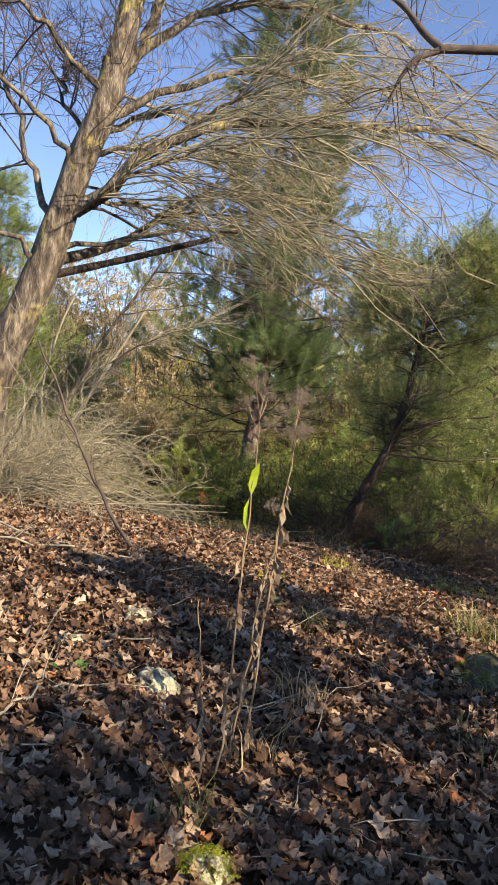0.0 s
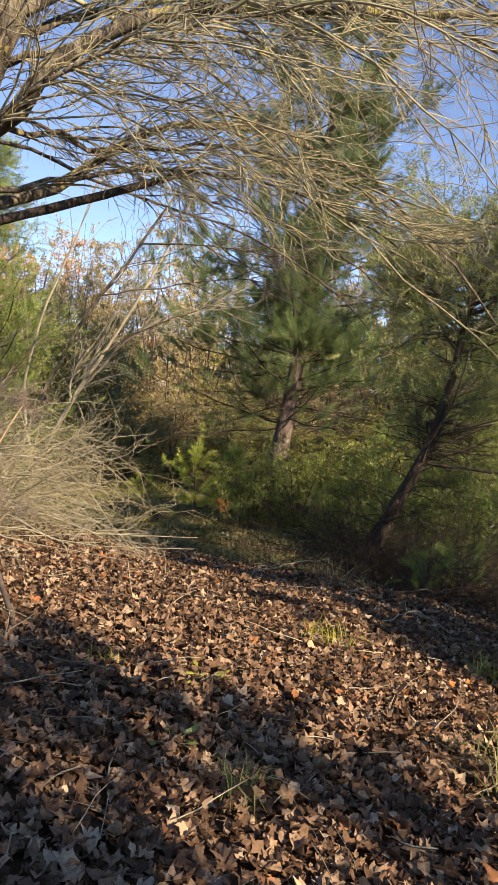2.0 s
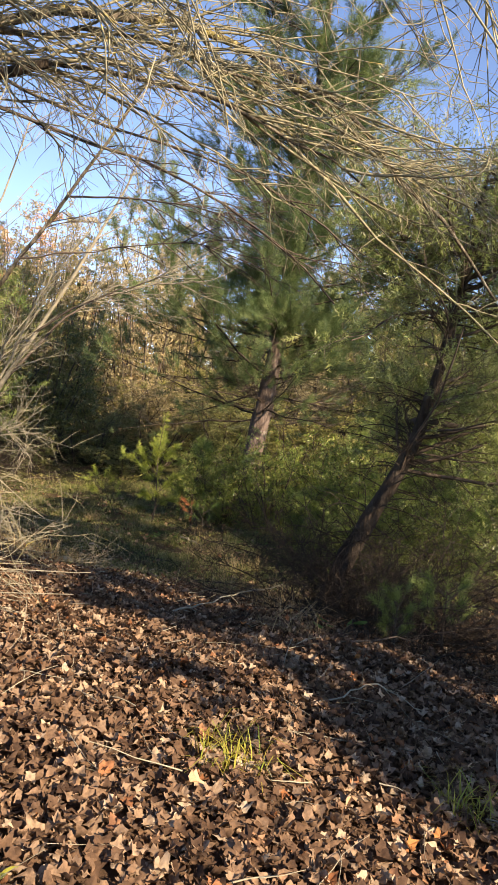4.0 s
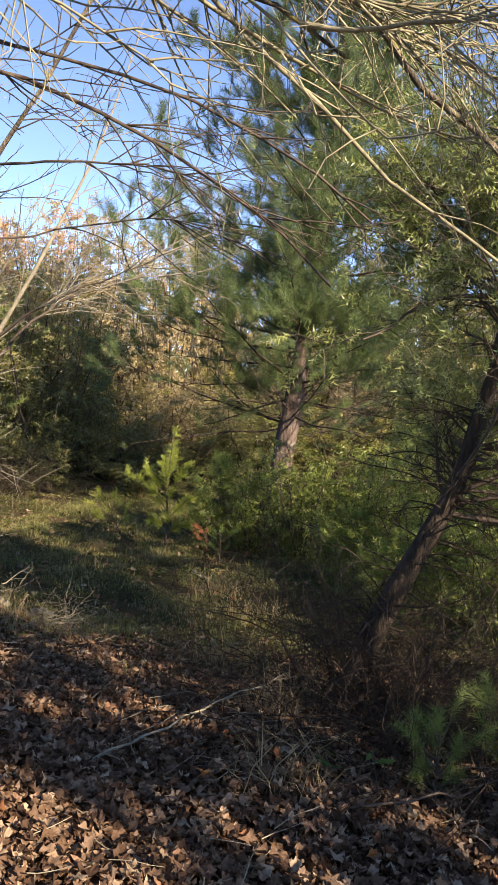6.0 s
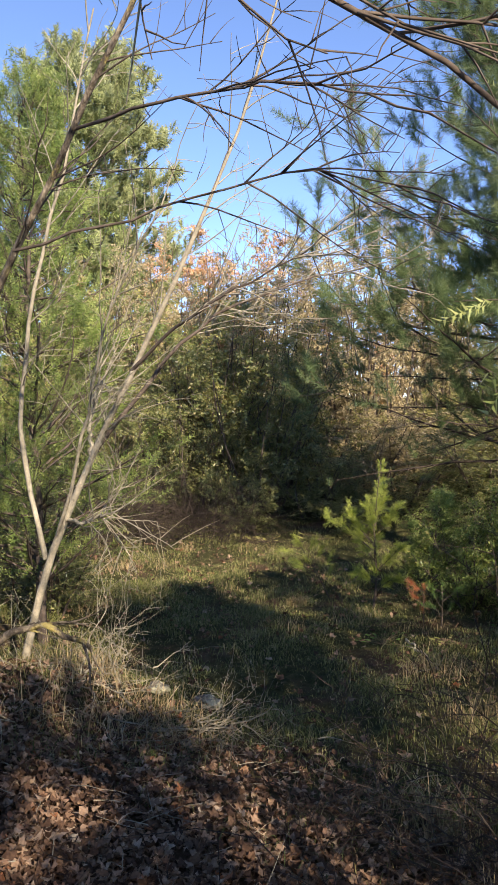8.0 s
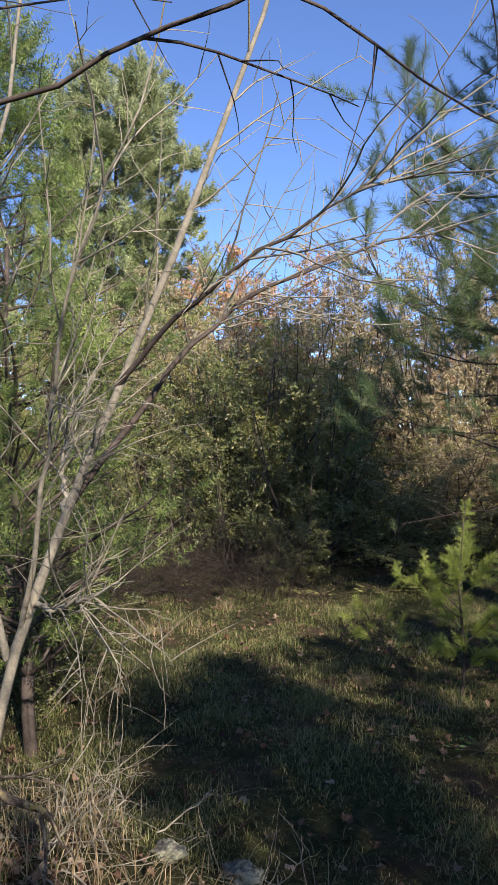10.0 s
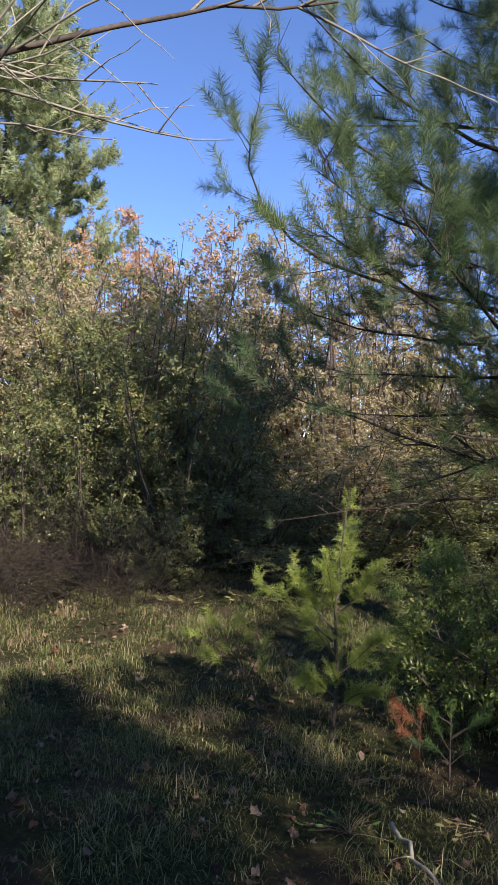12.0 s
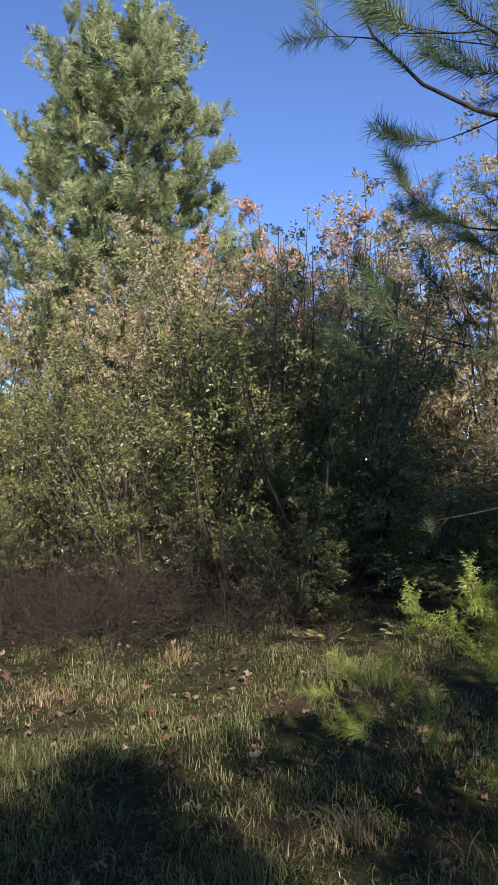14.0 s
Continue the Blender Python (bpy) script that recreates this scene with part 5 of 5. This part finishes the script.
dead_stalk(-0.02, 2.22, 1.17, (0.06, 0.02), 151, 6, 14, ((0.66, -1), (0.75, 1)), "dead flower stalk with fluffy seed heads and two green leaves")
dead_stalk(0.05, 2.32, 1.16, (0.11, 0.05), 152, 7, 22, (), "dead flower stalk with fluffy seed heads and shrivelled leaves")
dead_stalk(0.0, 2.3, 0.8, (0.12, 0.02), 153, 1, 16, (), "broken dead stalk with shrivelled leaves")
dead_stalk(-0.06, 2.2, 0.55, (-0.05, 0.05), 154, 0, 6, (), "short broken dead stalk")


def herb(name, x, y, n, size, spread, material, seed, label, template=None):
    rng = np.random.default_rng(seed)
    t = thing(name, spot(x, y, 0.0), label, "plant")
    for _ in range(n):
        w, q = rng.uniform(0, 6.28), spread * rng.uniform(0.2, 1)
        tip = np.array([q * math.cos(w), q * math.sin(w), size * rng.uniform(0.6, 1.6)])
        s = Soup()
        tubes(s, path_of([(0, 0, 0), tip * (0.4, 0.4, 0.8), tip], 6)[None], np.full((1, 6), 0.0014), 4)
        st = part("stem", s, M_stalk, t)
        s = Soup()
        scatter(s, *(template or T_long), tip[None], unit(np.array([[math.cos(w), math.sin(w), 0.25]])), np.array([size * rng.uniform(0.7, 1.2)]), rng)
        part("leaf", s, material, st, smooth=False)
    return t


herb("green_herb", 1.18, 7.6, 7, 0.085, 0.12, M_herb, 161, "broad-leaved green herb in the shade")
herb("green_herb", -0.55, 2.55, 6, 0.05, 0.07, M_herb, 162, "small green herb among fallen leaves")
herb("green_herb", -1.55, 4.4, 8, 0.07, 0.14, M_yellow, 163, "yellow-green seedling leaves under the brush")
herb("green_herb", 0.15, 3.9, 5, 0.06, 0.08, M_herb, 164, "small green herb among fallen leaves")
herb("yellow_seedling", 0.2, 4.43, 12, 0.055, 0.10, M_yellow, 166, "yellowing seedling with drooping leaflets")


def pine_seedling(name, x, y, h, shoots, seed, needle, label, size=0.13, lean=(0, 0)):
    rng = np.random.default_rng(seed)
    t = thing(name, spot(x, y, -0.02), label, "seedling")
    P = path_of([(0, 0, 0), (lean[0] * 0.5, lean[1] * 0.5, h * 0.55), (lean[0], lean[1], h)], 10)
    s = Soup()
    tubes(s, P[None], np.linspace(0.008, 0.003, 10)[None], 6)
    part("stem", s, M_darktwig, t)
    Q = twigs_on(None, rng, P[None], shoots, h * 0.5, 0.003, 6, 0.08, (0, 0, 0.8), 4, 0.2, 1.0, 0.6, 0.8)
    Q = np.concatenate([Q, P[None, [0, 2, 4, 6, 8, 9]]])
    for q in Q:
        s = Soup()
        tubes(s, q[None], np.linspace(0.004, 0.002, 6)[None], 5)
        b = part("shoot", s, M_darktwig, t)
        s = Soup()
        scatter(s, *T_tuft, q[[-3, -2, -1]], unit(q[[-2, -1, -1]] - q[[-3, -2, -2]]), size * rng.uniform(0.8, 1.1, 3), rng)
        part("needle_mass", s, needle, b, smooth=False)
    return t


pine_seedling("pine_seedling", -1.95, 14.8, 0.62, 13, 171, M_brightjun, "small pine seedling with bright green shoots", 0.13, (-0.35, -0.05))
pine_seedling("pine_seedling", 1.5, 7.5, 0.36, 16, 172, M_midjun, "low green pine seedling beside the dead brush", 0.10)
pine_seedling("pine_seedling", 1.85, 7.8, 0.46, 16, 173, M_midjun, "low green pine seedling beside the dead brush", 0.10)
pine_seedling("dead_seedling", -0.66, 14.0, 0.42, 6, 174, M_red, "small dead seedling with rust-red needles", 0.10)
pine_seedling("pine_seedling", -0.5, 14.15, 0.42, 7, 175, M_herb, "small green pine seedling beside a dead one", 0.09)
for i, (x, y) in enumerate(((-0.9, 13.3), (-0.2, 13.6), (0.35, 13.2), (-1.0, 13.8), (0.1, 14.4), (-0.45, 12.7))):
    herb("undergrowth", x, y, 24, 0.05, 0.28, M_yshrub if i % 2 else M_herb, 180 + i, "low mixed undergrowth at the foot of the pine")
for i, (x, y) in enumerate(((-2.6, 18.0), (-4.0, 17.6), (-5.0, 18.0), (-6.0, 17.6), (-3.2, 17.9))):
    herb("bramble_leaves", x, y, 30, 0.075, 0.35, M_yshrub, 190 + i, "lit green bramble leaves at the thicket foot")


def fallen(name, points, r0, r1, material, seed, label, twigs=6, length=0.35):
    rng = np.random.default_rng(seed)
    pts = [(x, y, float(lift(x, y)) + up) for x, y, up in points]
    t = thing(name, pts[0], label, "branch")
    P = rel(path_of(pts, 14), t)
    P[1:-1] += rng.normal(0, 0.008, P[1:-1].shape)
    limb(t, P, r0, r1, material, rng, "stick")
    if twigs:
        s = Soup()
        twigs_on(s, rng, P[None], twigs, length, r0 * 0.35, 6, 0.12, (0, 0, -0.1), 4, 0.15, 1, 0.8, 0.6, (0, 0, 0.25))
        part("side_twig_spray", s, material, t, kind="stuff")
    return t


fallen("fallen_branch", [(-0.62, 4.6, 0.02), (-0.9, 5.0, 0.25), (-1.25, 5.5, 0.7), (-1.6, 5.7, 1.3)], 0.014, 0.006, M_darktwig, 201, "thin dead branch propped in the brush", 10)
fallen("fallen_branch", [(-2.2, 4.9, 0.12), (-1.3, 4.4, 0.06), (-0.7, 4.2, 0.04)], 0.010, 0.005, M_pale, 202, "pale fallen branch on the leaves", 6)
fallen("fallen_branch", [(-2.0, 4.3, 0.05), (-1.2, 4.1, 0.05), (-0.6, 4.35, 0.05)], 0.009, 0.004, M_pale, 203, "pale fallen branch on the leaves", 6)
fallen("fallen_branch", [(-0.75, 2.1, 0.03), (-0.6, 2.4, 0.05), (-0.4, 2.55, 0.04)], 0.006, 0.003, M_pale, 204, "short pale stick on the leaves", 3)
fallen("fallen_branch", [(0.0, 2.5, 0.06), (0.25, 2.62, 0.1), (0.5, 2.8, 0.12)], 0.003, 0.0015, M_pale, 205, "thin straw lying on the leaves", 0)
fallen("fallen_branch", [(0.15, 7.2, 0.03), (0.45, 7.8, 0.12), (0.8, 8.6, 0.25)], 0.006, 0.003, M_pale, 206, "long pale stick leaning from the leaves", 6)
fallen("fallen_branch", [(-0.7, 13.4, 0.05), (-0.5, 13.0, 0.08), (-0.25, 12.7, 0.03)], 0.013, 0.008, M_pale, 207, "short pale broken branch under the pine", 4)
fallen("fallen_branch", [(-2.6, 9.8, 0.2), (-2.2, 9.9, 0.38), (-1.9, 10.0, 0.32)], 0.028, 0.015, M_bark, 209, "broken grey branch on the dry bank", 6)
fallen("fallen_branch", [(1.1, 7.2, 0.03), (1.5, 7.35, 0.12), (1.9, 7.7, 0.2)], 0.006, 0.003, M_darktwig, 210, "pale stick among green seedlings", 6)
fallen("fallen_branch", [(1.0, 6.1, 0.03), (1.25, 6.3, 0.14), (1.5, 6.35, 0.05)], 0.005, 0.002, M_pale, 211, "thin pale twig on the leaves", 3)

# single leaves lying uppermost on the litter
leaf_meshes = []
for i, (tv, tt) in enumerate(T_maples):
    leaf_meshes.append(Soup().add(tv[:, [0, 2, 1]] - np.array([0, 0.4, 0]), tris=tt).mesh("leaf", leafy("top_leaf", [(0.0, (0.16, 0.09, 0.06)), (0.4, (0.32, 0.20, 0.135)), (0.8, (0.48, 0.36, 0.26)), (0.93, (0.50, 0.21, 0.07)), (1.0, (0.62, 0.53, 0.42))], 0.18, 0.7, 60, True, 0.9, 0.15) if i == 0 else leaf_meshes[0].materials[0], False))
carpet = bpy.data.objects["leaf_litter"]
rng = np.random.default_rng(221)
for i in range(290):
    y = 1.3 + 7.5 * rng.random() ** 1.3
    x = rng.uniform(-1.6, 2.0)
    n = unit(slope(np.array([x]), np.array([y])) + rng.normal(0, 0.22, (1, 3)))[0]
    lf = new("leaf", leaf_meshes[i % len(leaf_meshes)])
    lf.parent = carpet
    lf.matrix_basis = Matrix.Translation(spot(x, y, 0.048)) @ Vector(n).to_track_quat("Z", "Y").to_matrix().to_4x4() @ Matrix.Rotation(rng.uniform(0, 6.28), 4, "Z") @ Matrix.Scale(rng.uniform(0.045, 0.068), 4)
